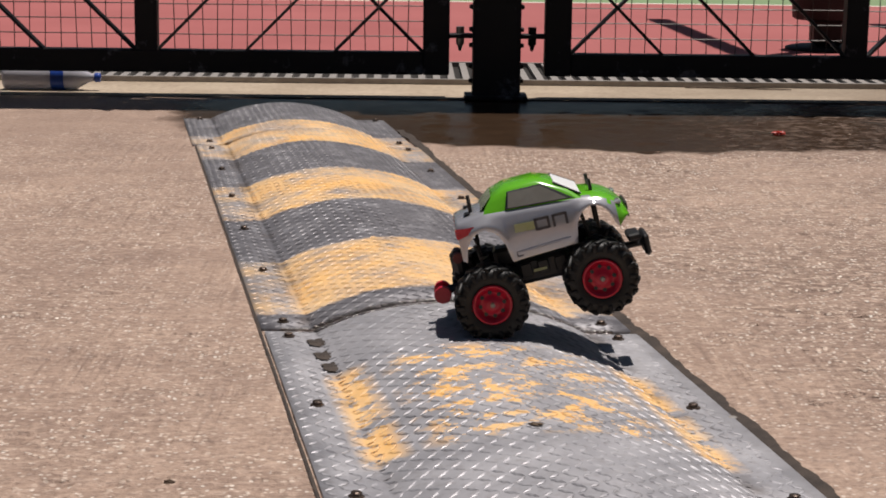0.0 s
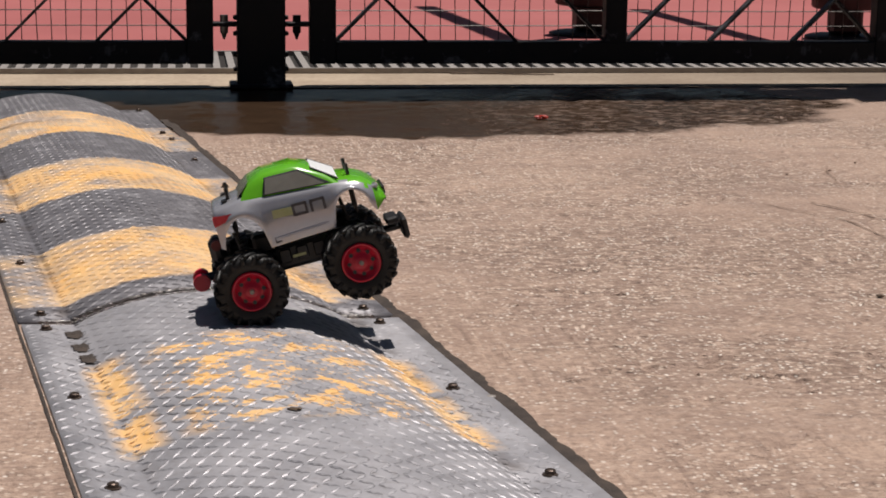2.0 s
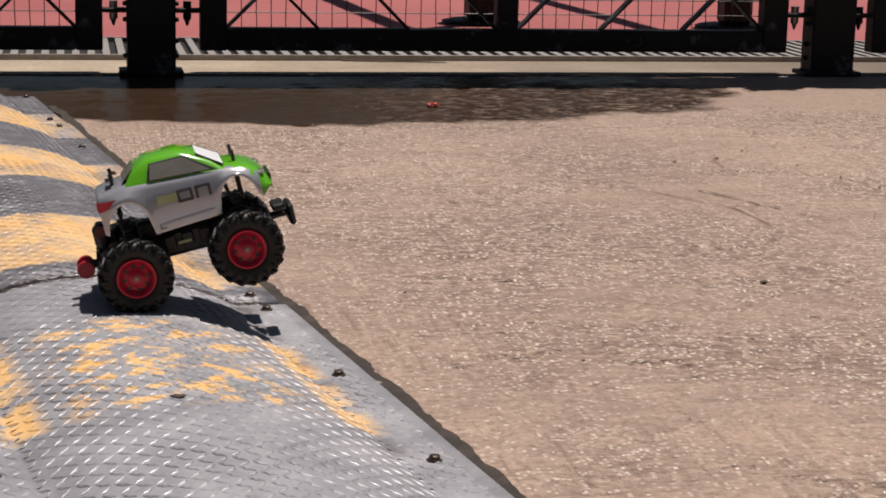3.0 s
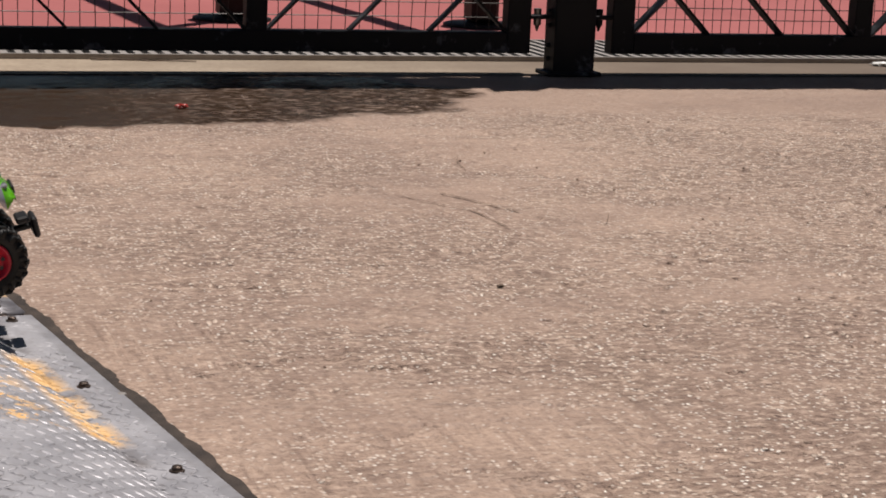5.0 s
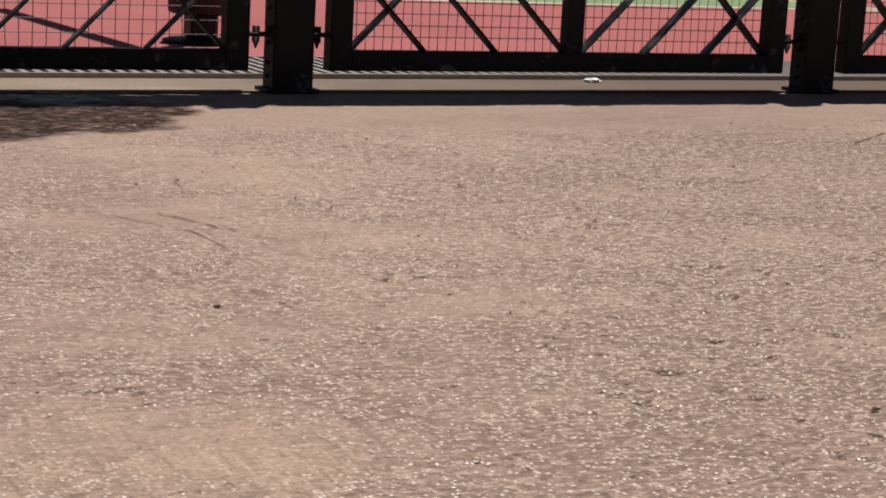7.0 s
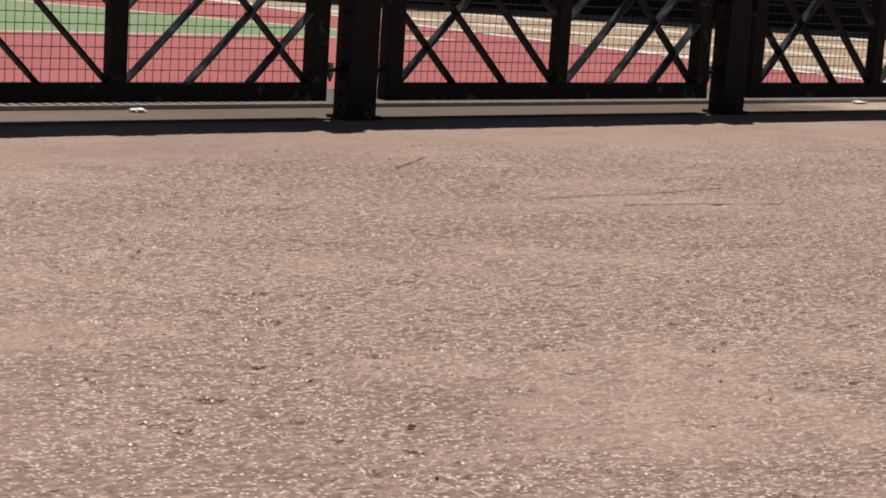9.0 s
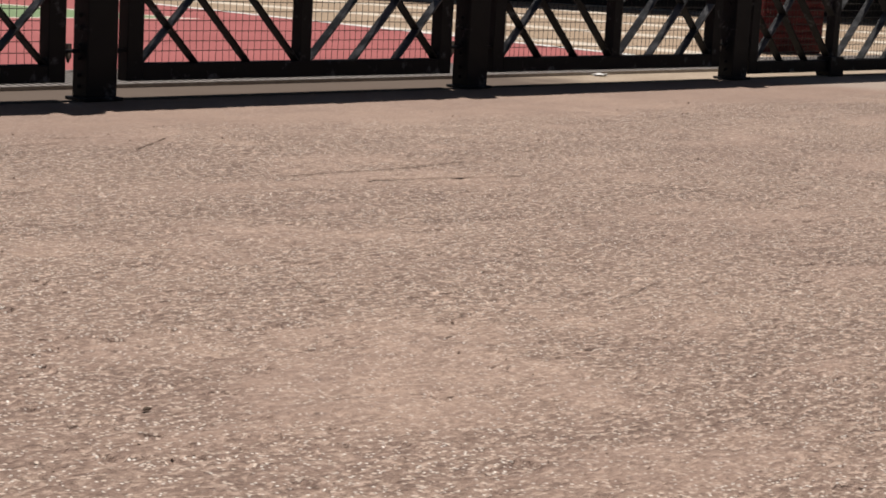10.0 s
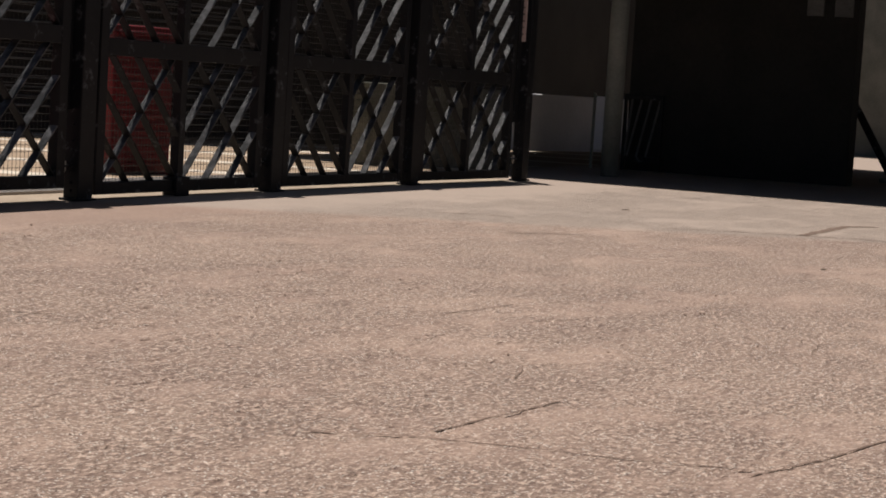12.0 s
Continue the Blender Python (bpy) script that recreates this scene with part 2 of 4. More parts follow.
def gate_paint():
    """Black gate enamel with scuffs where grey primer shows."""
    n = Nodes("black_gate_enamel")
    mid, fine = n.noise(6.0, 6.0, 0.7), n.noise(90.0, 3.0)
    colour = n.mix(n.ramp(mid, 0.575, 0.66), (0.0075, 0.0080, 0.0100), (0.085, 0.088, 0.098))
    n.bump(fine, 0.3, 0.0008)
    return n.done(colour, n.math("ADD", 0.42, n.math("MULTIPLY", mid, 0.3)), None, Specular_IOR_Level=0.22)


def screed_material():
    """Pale screed that is darker along part of the fence's run."""
    n = Nodes("pale_screed")
    sep = n.tree.nodes.new("ShaderNodeSeparateXYZ")
    n.link(n.coord.outputs["Object"], sep.inputs[0])
    mid, fine = n.noise(3.0, 5.0), n.noise(45.0, 4.0, 0.65)
    colour = n.mix(n.ramp(mid, 0.35, 0.65), (0.34, 0.265, 0.19), (0.45, 0.365, 0.27))
    # darker brown from about x 4 to 9.5, with uneven ends
    dirt = n.ramp(n.math("ADD", sep.outputs[0], n.math("MULTIPLY", n.noise(0.7, 5.0), 4.0)), 2.2, 6.5)
    dirt = n.math("MULTIPLY", dirt, n.ramp(n.math("ADD", sep.outputs[0], n.noise(1.5, 4.0)), 10.3, 9.5))
    colour = n.mix(n.math("MULTIPLY", dirt, 0.93), colour, (0.085, 0.059, 0.043))
    colour = n.mix(n.math("MULTIPLY", n.ramp(fine, 0.55, 0.35), 0.35), colour, (0.13, 0.09, 0.065))
    n.bump(fine, 0.4, 0.002)
    return n.done(colour, 0.85)


CONCRETE = concrete_material()
TREAD_PAINTED = tread_material("painted_tread_plate", False)
TREAD_BARE = tread_material("worn_tread_plate", True)
COURT, PAVING, GATE = court_material(), paving_material(), gate_paint()
GREY_BAR = painted("worn_grey_bar_paint", (0.013, 0.0135, 0.0145), (0.115, 0.115, 0.119), 0.5, 0.0, 9.0, lo=0.46, hi=0.62)
WIRE = painted("dark_wire", (0.030, 0.027, 0.026), (0.075, 0.068, 0.062), 0.45, 0.5, 20.0)
BOLT = painted("rusty_bolt_steel", (0.045, 0.032, 0.026), (0.15, 0.11, 0.085), 0.4, 0.7, 60.0)
STRIP = screed_material()
GRATE = painted("galvanised_grating", (0.30, 0.27, 0.25), (0.42, 0.39, 0.36), 0.5, 0.4, 20.0)
# even black that paints the shade down inside the drain
PIT = painted("drain_depth_shade", (0.012, 0.010, 0.009), (0.025, 0.02, 0.017), 0.95)
TAR = painted("joint_filler_and_edge_shade", (0.030, 0.022, 0.018), (0.075, 0.055, 0.043), 0.9, 0.0, 25.0, 0.004)
WELD = painted("burnt_weld_steel", (0.14, 0.12, 0.115), (0.46, 0.44, 0.43), 0.32, 0.75, 70.0, 0.004)
RUBBER = painted("black_tyre_rubber", (0.0055, 0.0055, 0.0055), (0.013, 0.0125, 0.012), 0.5, 0.0, 40.0, Specular_IOR_Level=0.35)
RED_PLASTIC = painted("red_wheel_plastic", (0.40, 0.004, 0.026), (0.48, 0.008, 0.034), 0.35, 0.0, 30.0, 0.0002)
SILVER = painted("silver_body_paint", (0.46, 0.46, 0.49), (0.52, 0.52, 0.55), 0.20, 0.45, 8.0, 0.0, Coat_Weight=0.9)
GREEN = painted("bright_green_body_paint", (0.115, 0.42, 0.012), (0.135, 0.47, 0.016), 0.25, 0.0, 8.0, 0.0, Coat_Weight=0.6)
BLACK = painted("black_plastic", (0.009, 0.009, 0.010), (0.017, 0.017, 0.018), 0.45, 0.0, 30.0, 0.0003)
STEEL = painted("bare_steel_pin", (0.18, 0.17, 0.16), (0.32, 0.31, 0.30), 0.35, 0.9, 40.0)
TINT = painted("smoked_window", (0.17, 0.165, 0.145), (0.23, 0.225, 0.20), 0.10, 0.0, 5.0, 0.0)
# near-white base: the windscreen's bright reflection is put into the colour
SCREEN = painted("windscreen_reflection", (0.82, 0.83, 0.84), (0.86, 0.86, 0.86), 0.3, 0.0, 5.0, 0.0)
LAMP_RED = painted("red_tail_lamp", (0.48, 0.012, 0.030), (0.58, 0.03, 0.05), 0.2, 0.0, 20.0, 0.0)
LAMP_DARK = painted("dark_red_plastic", (0.10, 0.006, 0.008), (0.15, 0.010, 0.012), 0.4, 0.0, 20.0, 0.0)
DECAL = painted("dark_grey_decal", (0.060, 0.055, 0.060), (0.085, 0.08, 0.085), 0.4, 0.0, 30.0, 0.0)
LIME = painted("lime_decal", (0.36, 0.39, 0.17), (0.44, 0.46, 0.26), 0.4, 0.0, 30.0, 0.0)
CABINET_RED = painted("dull_red_sheet", (0.10, 0.002, 0.006), (0.17, 0.003, 0.008), 0.55, 0.0, 4.0)
# near-black base: the shade lying on these walls is put into the colour
SHADE_WALL = painted("shade_coloured_wall", (0.010, 0.0095, 0.009), (0.024, 0.022, 0.021), 0.85, 0.0, 1.2, 0.004)
PALE_WALL = painted("pale_grey_render", (0.66, 0.66, 0.72), (0.80, 0.80, 0.86), 0.8, 0.0, 1.0, 0.003)
STONE = painted("lichened_grey_stone", (0.07, 0.074, 0.055), (0.22, 0.215, 0.18), 0.9, 0.0, 2.2, 0.02)
COLUMN = painted("cast_column_concrete", (0.15, 0.16, 0.145), (0.25, 0.255, 0.235), 0.8, 0.0, 2.0, 0.004)
PAPER = painted("crumpled_white_paper", (0.74, 0.74, 0.72), (0.83, 0.83, 0.80), 0.8, 0.0, 30.0)
BLUE = painted("blue_bottle_label", (0.012, 0.05, 0.30), (0.02, 0.075, 0.38), 0.35, 0.0, 20.0, 0.0)
RED_SCRAP = painted("red_scrap_plastic", (0.42, 0.03, 0.02), (0.55, 0.05, 0.03), 0.35, 0.0, 20.0)
TWIG = painted("dry_leaf", (0.08, 0.052, 0.034), (0.16, 0.11, 0.07), 0.8, 0.0, 60.0)
CRACK = painted("dirt_in_crack", (0.13, 0.087, 0.063), (0.25, 0.172, 0.126), 0.95, 0.0, 14.0)
CRUMB = painted("loose_concrete_crumb", (0.16, 0.10, 0.075), (0.62, 0.48, 0.38), 0.85, 0.0, 9.0)
NOTICE = painted("faded_pink_board", (0.52, 0.40, 0.38), (0.62, 0.50, 0.47), 0.6, 0.0, 10.0)
PET = Nodes("clear_bottle_plastic").done((0.60, 0.59, 0.66), 0.10, 0.0, Transmission_Weight=0.30, IOR=1.05, Coat_Weight=0.8)
SHUTTER = painted("grey_shutter_steel", (0.07, 0.07, 0.074), (0.13, 0.13, 0.135), 0.5, 0.2, 3.0)


# ---- mesh helpers ----
def mesh_object(name, verts, faces, material, parent=None, uvs=None, smooth=False):
    me = bpy.data.meshes.new(name)
    me.from_pydata(verts, [], faces)
    for m in material if isinstance(material, (list, tuple)) else [material]:
        me.materials.append(m)
    if uvs:
        layer = me.uv_layers.new(name="plan")
        for loop in me.loops:
            layer.data[loop.index].uv = uvs[loop.vertex_index]
    if smooth:
        me.polygons.foreach_set("use_smooth", [True] * len(me.polygons))
    me.update()
    ob = new(name, me)
    ob.parent = parent
    return ob


def part(name, bm, material, parent, label="", smooth=False):
    """Links a bmesh as one mesh object under a thing or a part."""
    bmesh.ops.recalc_face_normals(bm, faces=bm.faces[:])
    me = bpy.data.meshes.new(name)
    bm.to_mesh(me)
    bm.free()
    for m in material if isinstance(material, (list, tuple)) else [material]:
        me.materials.append(m)
    if smooth:
        me.polygons.foreach_set("use_smooth", [True] * len(me.polygons))
    ob = new(name, me)
    ob.parent = parent
    return tagged(ob, label) if label else ob


def thing(name, m, label, category, group="", kind=""):
    ob = new(name)
    ob.matrix_basis = m
    ob.empty_display_size = 0.05
    return tagged(ob, label, category, group, kind)


def add_box(bm, a, b, m=None, bevel=0.0):
    """A box between two corners, with its edges broken by bevel."""
    made = bmesh.ops.create_cube(bm, size=1)["verts"]
    for v in made:
        v.co = [a[i] + (v.co[i] + 0.5) * (b[i] - a[i]) for i in range(3)]
    if bevel:
        edges = list({e for v in made for e in v.link_edges})
        out = bmesh.ops.bevel(bm, geom=edges, offset=bevel, segments=1, affect="EDGES", profile=0.5)
        made = list({v for f in out["faces"] for v in f.verts})
    if m is not None:
        bmesh.ops.transform(bm, matrix=m, verts=made)
    return made


def boxed(a, b, m=None, bevel=0.0):
    bm = bmesh.new()
    add_box(bm, a, b, m, bevel)
    return bm


def add_rod(bm, p, q, r, n=10, r2=None):
    p, q = Vector(p), Vector(q)
    d = q - p
    m = Matrix.Translation((p + q) / 2) @ d.to_track_quat("Z", "Y").to_matrix().to_4x4()
    return bmesh.ops.create_cone(bm, cap_ends=True, segments=n, radius1=r, radius2=r if r2 is None else r2, depth=d.length, matrix=m)["verts"]


def rod(p, q, r, n=10, r2=None):
    bm = bmesh.new()
    add_rod(bm, p, q, r, n, r2)
    return bm


def lathe(profile, n, axis="Y", caps=True):
    """Turns (radius, height) pairs about an axis."""
    bm = bmesh.new()
    rings = []
    for r, h in profile:
        ring = []
        for k in range(n):
            a = 2 * math.pi * k / n
            c, s = r * math.cos(a), r * math.sin(a)
            ring.append(bm.verts.new((c, h, s) if axis == "Y" else (c, s, h) if axis == "Z" else (h, c, s)))
        rings.append(ring)
    for a, b in zip(rings, rings[1:]):
        for k in range(n):
            bm.faces.new((a[k], a[(k + 1) % n], b[(k + 1) % n], b[k]))
    if caps:
        bm.faces.new(rings[0])
        bm.faces.new(rings[-1][::-1])
    return bm


# ---- ground ----
def flat(name, x0, y0, x1, y1, z, material, label, category):
    ob = mesh_object(name, [(x0, y0, z), (x1, y0, z), (x1, y1, z), (x0, y1, z)], [(0, 1, 2, 3)], material)
    return tagged(ob, label, category, "", "structure")


def lattice_noise(x, y, seed):
    """Smooth value noise between -1 and 1 on a unit lattice."""
    table = np.random.RandomState(seed).uniform(-1, 1, (128, 128))
    ix, iy = np.floor(x).astype(int), np.floor(y).astype(int)
    fx, fy = x - ix, y - iy
    fx, fy = fx * fx * (3 - 2 * fx), fy * fy * (3 - 2 * fy)
    a, b = table[ix % 128, iy % 128], table[(ix + 1) % 128, iy % 128]
    c, d = table[ix % 128, (iy + 1) % 128], table[(ix + 1) % 128, (iy + 1) % 128]
    return (a + (b - a) * fx) * (1 - fy) + (c + (d - c) * fx) * fy


# worn hollows in the yard: middle, breadth
HOLLOWS = ((2.74, 3.70, 0.072), (2.63, 3.79, 0.051), (2.53, 3.62, 0.060), (2.45, 3.48, 0.086), (1.94, 2.92, 0.078), (1.74, 2.81, 0.060), (1.78, 2.72, 0.075),
           (2.09, 3.01, 0.042), (2.17, 3.13, 0.060), (2.22, 2.97, 0.042), (2.48, 3.09, 0.051), (3.07, 3.77, 0.049), (3.35, 4.00, 0.050), (3.09, 4.01, 0.065), (1.92, 2.36, 0.095), (2.07, 2.44, 0.045))


def yard_ground():
    """One sheet to the horizon, finely divided where the yard is close, with real hollows and undulations."""
    span = lambda a, b, step: np.arange(a, b, step)
    xs = np.concatenate(([-300, -80, -25, -9, -5, -3.5], span(-2.6, 1.3, 0.016), span(1.3, 1.65, 0.010), span(1.65, 2.85, 0.005), span(2.85, 4.0, 0.010), span(4.0, 10.0, 0.022), span(10.0, 20.0, 0.2), [22, 26, 32, 45, 90, 300]))
    ys = np.concatenate(([-300, -80, -25, -9, -4], span(-2.0, 0.6, 0.1), span(0.6, 2.1, 0.016), span(2.1, 2.3, 0.010), span(2.3, 3.9, 0.005), span(3.9, 4.3, 0.010), span(4.3, 7.25, 0.020), [7.3, 7.6, 8.6, 12, 25, 80, 300]))
    gx, gy = np.meshgrid(xs, ys)
    h = np.zeros_like(gx)
    wave = 0.5 + 0.5 * lattice_noise(gx * 1.3 + 40, gy * 1.7 + 40, 3)
    for scale, size, seed in ((3.1, 0.0016, 5), (9.0, 0.0013, 7), (21.0, 0.0014, 11), (43.0, 0.0010, 13)):
        h += size * lattice_noise(gx * scale + 60, gy * scale * 1.25 + 60, seed) * (0.45 + 0.9 * wave)
    # spalled pits with a steep rim
    pits = lattice_noise(gx * 11 + 30, gy * 14 + 30, 17) + 0.5 * lattice_noise(gx * 25, gy * 31, 19)
    h -= 0.005 * np.clip((pits - 0.62) / 0.06, 0, 1)
    for cx, cy, w in HOLLOWS:
        # a hollow has its steep wall on the far side and runs out softly on the near one
        dx, dy = gx - cx, gy - cy
        along, out = (dx * 0.80 - dy * 0.60) / (w * 0.62), (dx * 0.60 + dy * 0.80) / (w * 0.55)
        edge = 0.16 * lattice_noise(gx * 55, gy * 55, 23)
        bowl = np.clip(1.0 - along ** 2 + edge, 0, 1) * np.clip((1.0 + out) / 1.5, 0, 1) * np.clip((0.62 - out + edge) / 0.13, 0, 1)
        h -= 0.012 * bowl
    axis = np.abs(gx + 0.033 + 0.159 * (gy - 3.5))
    h = np.where((axis < 0.42) & (gy > 1.6), np.minimum(h, 0) * 0.2, h)
    fade = np.clip((gx + 2.6) / 0.4, 0, 1) * np.clip((10.0 - gx) / 2.0, 0, 1) * np.clip((gy - 0.6) / 0.4, 0, 1) * np.clip((7.15 - gy) / 0.3, 0, 1)
    h = np.minimum(h * fade, 0.0022)
    rows, cols = gx.shape
    me = bpy.data.meshes.new("ground")
    k = np.arange(rows * cols).reshape(rows, cols)
    quads = np.stack((k[:-1, :-1], k[:-1, 1:], k[1:, 1:], k[1:, :-1]), -1).reshape(-1, 4)
    me.vertices.add(rows * cols)
    me.vertices.foreach_set("co", np.stack((gx, gy, h), -1).astype(np.float32).ravel())
    me.loops.add(quads.size)
    me.loops.foreach_set("vertex_index", quads.astype(np.int32).ravel())
    me.polygons.add(len(quads))
    me.polygons.foreach_set("loop_start", np.arange(0, quads.size, 4, dtype=np.int32))
    me.polygons.foreach_set("use_smooth", np.ones(len(quads), dtype=bool))
    me.materials.append(CONCRETE)
    me.update(calc_edges=True)
    return tagged(new("ground", me), "tan weathered concrete yard with exposed grit and hollows", "ground", "", "structure")


yard_ground()
GATE_Y = 7.28
flat("threshold", -9, GATE_Y + 0.02, 19.0, 7.80, 0.004, STRIP, "pale smooth screed strip under the gate", "threshold")
# flat sheet at ground level; its black replaces the drain's dark depth
flat("drain", -9, 7.80, 19.0, 8.56, 0.005, PIT, "flat black sheet standing in for the drain's shaded depth", "drain")
flat("court", -40, 8.57, 12.15, 60, 0.006, COURT, "red and green painted sports court", "court")
flat("paving", 12.15, 8.57, 60, 60, 0.006, PAVING, "pale tan paving with lighter bands", "paving")
flat("trim", 12.09, 8.57, 12.22, 19.0, 0.010, PAPER, "white painted line edging the red court", "line")

# ---- speed hump: three bent tread plates ----
HX, HY, LEAN, HALF, DOME, RISE = -0.033, 3.5, -0.159, 0.342, 0.247, 0.058


def hump_z(u):
    """Height of the plate across its width: flat flanges and a round back."""
    if abs(u) >= DOME:
        return 0.006
    return 0.006 + RISE * (1 - (u / DOME) ** 2) ** 0.9


def hump_at(u, s, lift=0.0):
    return (HX + u + LEAN * s, HY + s, hump_z(u) + lift)


def hump_plate(s0, s1, material, parent, shift=0.0):
    us = [-HALF, -0.30, -0.262] + [-DOME + 2 * DOME * k / 26 for k in range(27)] + [0.262, 0.30, HALF]
    ss = [s0 + (s1 - s0) * k / 24 for k in range(25)]
    verts, uvs, faces = [], [], []
    for s in ss:
        for u in us:
            x, y, z = hump_at(u, s)
            z += 0.0012 * noise.noise((u * 9, s * 5, shift))
            verts.append((x + shift, y, z))
            uvs.append((u, s))
    w = len(us)
    for j in range(len(ss) - 1):
        for i in range(w - 1):
            faces.append((j * w + i, j * w + i + 1, (j + 1) * w + i + 1, (j + 1) * w + i))
    top = len(verts)
    rim = [i for i in range(w)] + [j * w + w - 1 for j in range(1, len(ss))] + [(len(ss) - 1) * w + i for i in range(w - 2, -1, -1)] + [j * w for j in range(len(ss) - 2, 0, -1)]
    for i in rim:
        x, y, z = verts[i]
        verts.append((x, y, max(0.0, z - 0.012)))
        uvs.append(uvs[i])
    k = len(rim)
    for i in range(k):
        faces.append((rim[i], top + i, top + (i + 1) % k, rim[(i + 1) % k]))
    plate = mesh_object("plate", verts, faces, material, parent, uvs, True)
    # raised lozenges, turned by turns
    verts, uvs, faces = [], [], []
    step, row = 0.0215, 0
    s = s0 + 0.015
    while s < s1 - 0.01:
        u = -HALF + 0.012
        col = 0
        while u < HALF - 0.01:
            a = radians(44 if (row + col) % 2 else -46) + random.uniform(-0.09, 0.09)
            ca, sa = math.cos(a), math.sin(a)
            base = len(verts)
            tall = random.uniform(0.0012, 0.0021) * (0.5 if s0 < -1 and s > -0.27 else 1.0)
            for lu, lv, lz in ((-0.0125, 0, 0), (0, -0.0036, 0), (0.0125, 0, 0), (0, 0.0036, 0), (-0.005, 0, tall), (0.005, 0, tall)):
                uu, sv = u + lu * ca - lv * sa, s + lu * sa + lv * ca
                p = hump_at(uu, sv, lz + 0.0002)
                verts.append((p[0] + shift, p[1], p[2]))
                uvs.append((uu, sv))
            for f in ((0, 1, 4), (1, 5, 4), (1, 2, 5), (2, 3, 5), (3, 4, 5), (3, 0, 4)):
                faces.append(tuple(base + i for i in f))
            u += step
            col += 1
        s += step
        row += 1
    tagged(mesh_object("tread", verts, faces, material, plate, uvs), kind="stuff")
    return plate


hump = thing("speed_hump", Matrix(), "grey steel tread-plate speed hump with worn yellow bands", "speed hump")
hump_plate(2.475, 3.12, TREAD_PAINTED, hump, -0.012)
hump_plate(0.045, 2.462, TREAD_PAINTED, hump)
hump_plate(-1.75, 0.02, TREAD_BARE, hump, 0.004)

# weld bead across the joint and bolts on the flanges
bm = bmesh.new()
for k in range(150):
    u = -0.30 + 0.6 * k / 149
    for s0, r0, r1 in ((0.040, 0.0055, 0.0085), (0.016, 0.0035, 0.0060)):
        x, y, z = hump_at(u, s0 + 0.003 * noise.noise((k * 0.31, s0 * 90, 0)), -0.001)
        bmesh.ops.create_icosphere(bm, subdivisions=1, radius=random.uniform(r0, r1), matrix=Matrix.Translation((x, y, z)) @ Matrix.Diagonal((1.3, 1.0, 0.5, 1)))
part("weld_bead", bm, WELD, hump, "rough burnt weld bead", True)


def bolt_mesh():
    bm = lathe([(0.0115, 0.0), (0.0115, 0.002), (0.008, 0.0025), (0.008, 0.007), (0.006, 0.0085)], 10, "Z")
    bmesh.ops.recalc_face_normals(bm, faces=bm.faces[:])
    me = bpy.data.meshes.new("bolt")
    bm.to_mesh(me)
    bm.free()
    me.materials.append(BOLT)
    return me


BOLT_MESH = bolt_mesh()
for s in (3.09, 2.535, 2.388, 1.965, 1.505, 1.045, 0.56, 0.092, -0.022, -0.478, -0.93, -1.40):
    for side in (-0.2965, 0.2965):
        b = new("bolt", BOLT_MESH)
        b.parent = hump
        x, y, z = hump_at(side + random.uniform(-0.004, 0.004), s)
        b.matrix_basis = pose(x, y, z, random.uniform(-4, 4), random.uniform(-4, 4), random.uniform(0, 60))


# ragged dark joint right of the hump, painted edge shadow left, cracks in the yard
def ribbon(name, path, width, z, material, label, category, jag=0.4):
    """A ragged flat strip that follows a line of few points."""
    pts = [Vector(p) for p in path]
    line = []
    for a, b in zip(pts, pts[1:]):
        n = max(2, int((b - a).length / 0.016))
        line += [a.lerp(b, k / n) for k in range(n)]
    line.append(pts[-1])
    verts, faces = [], []
    for i, p in enumerate(line):
        d = (line[min(i + 1, len(line) - 1)] - line[max(i - 1, 0)]).normalized()
        side = Vector((-d.y, d.x))
        w = width * (1 + jag * (0.7 * noise.noise((p.x * 14, p.y * 14, 0)) + 0.6 * noise.noise((p.x * 47, p.y * 47, 2))))
        mid = p + side * min(width, 0.012) * jag * noise.noise((p.x * 5, p.y * 5, 4))
        verts += [(*(mid + side * w / 2), z), (*(mid - side * w / 2), z)]
    for i in range(len(line) - 1):
        faces.append((2 * i, 2 * i + 1, 2 * i + 3, 2 * i + 2))
    return tagged(mesh_object(name, verts, faces, material), label, category, "", "structure")


def hump_edge(u, s):
    return (HX + u + LEAN * s, HY + s)


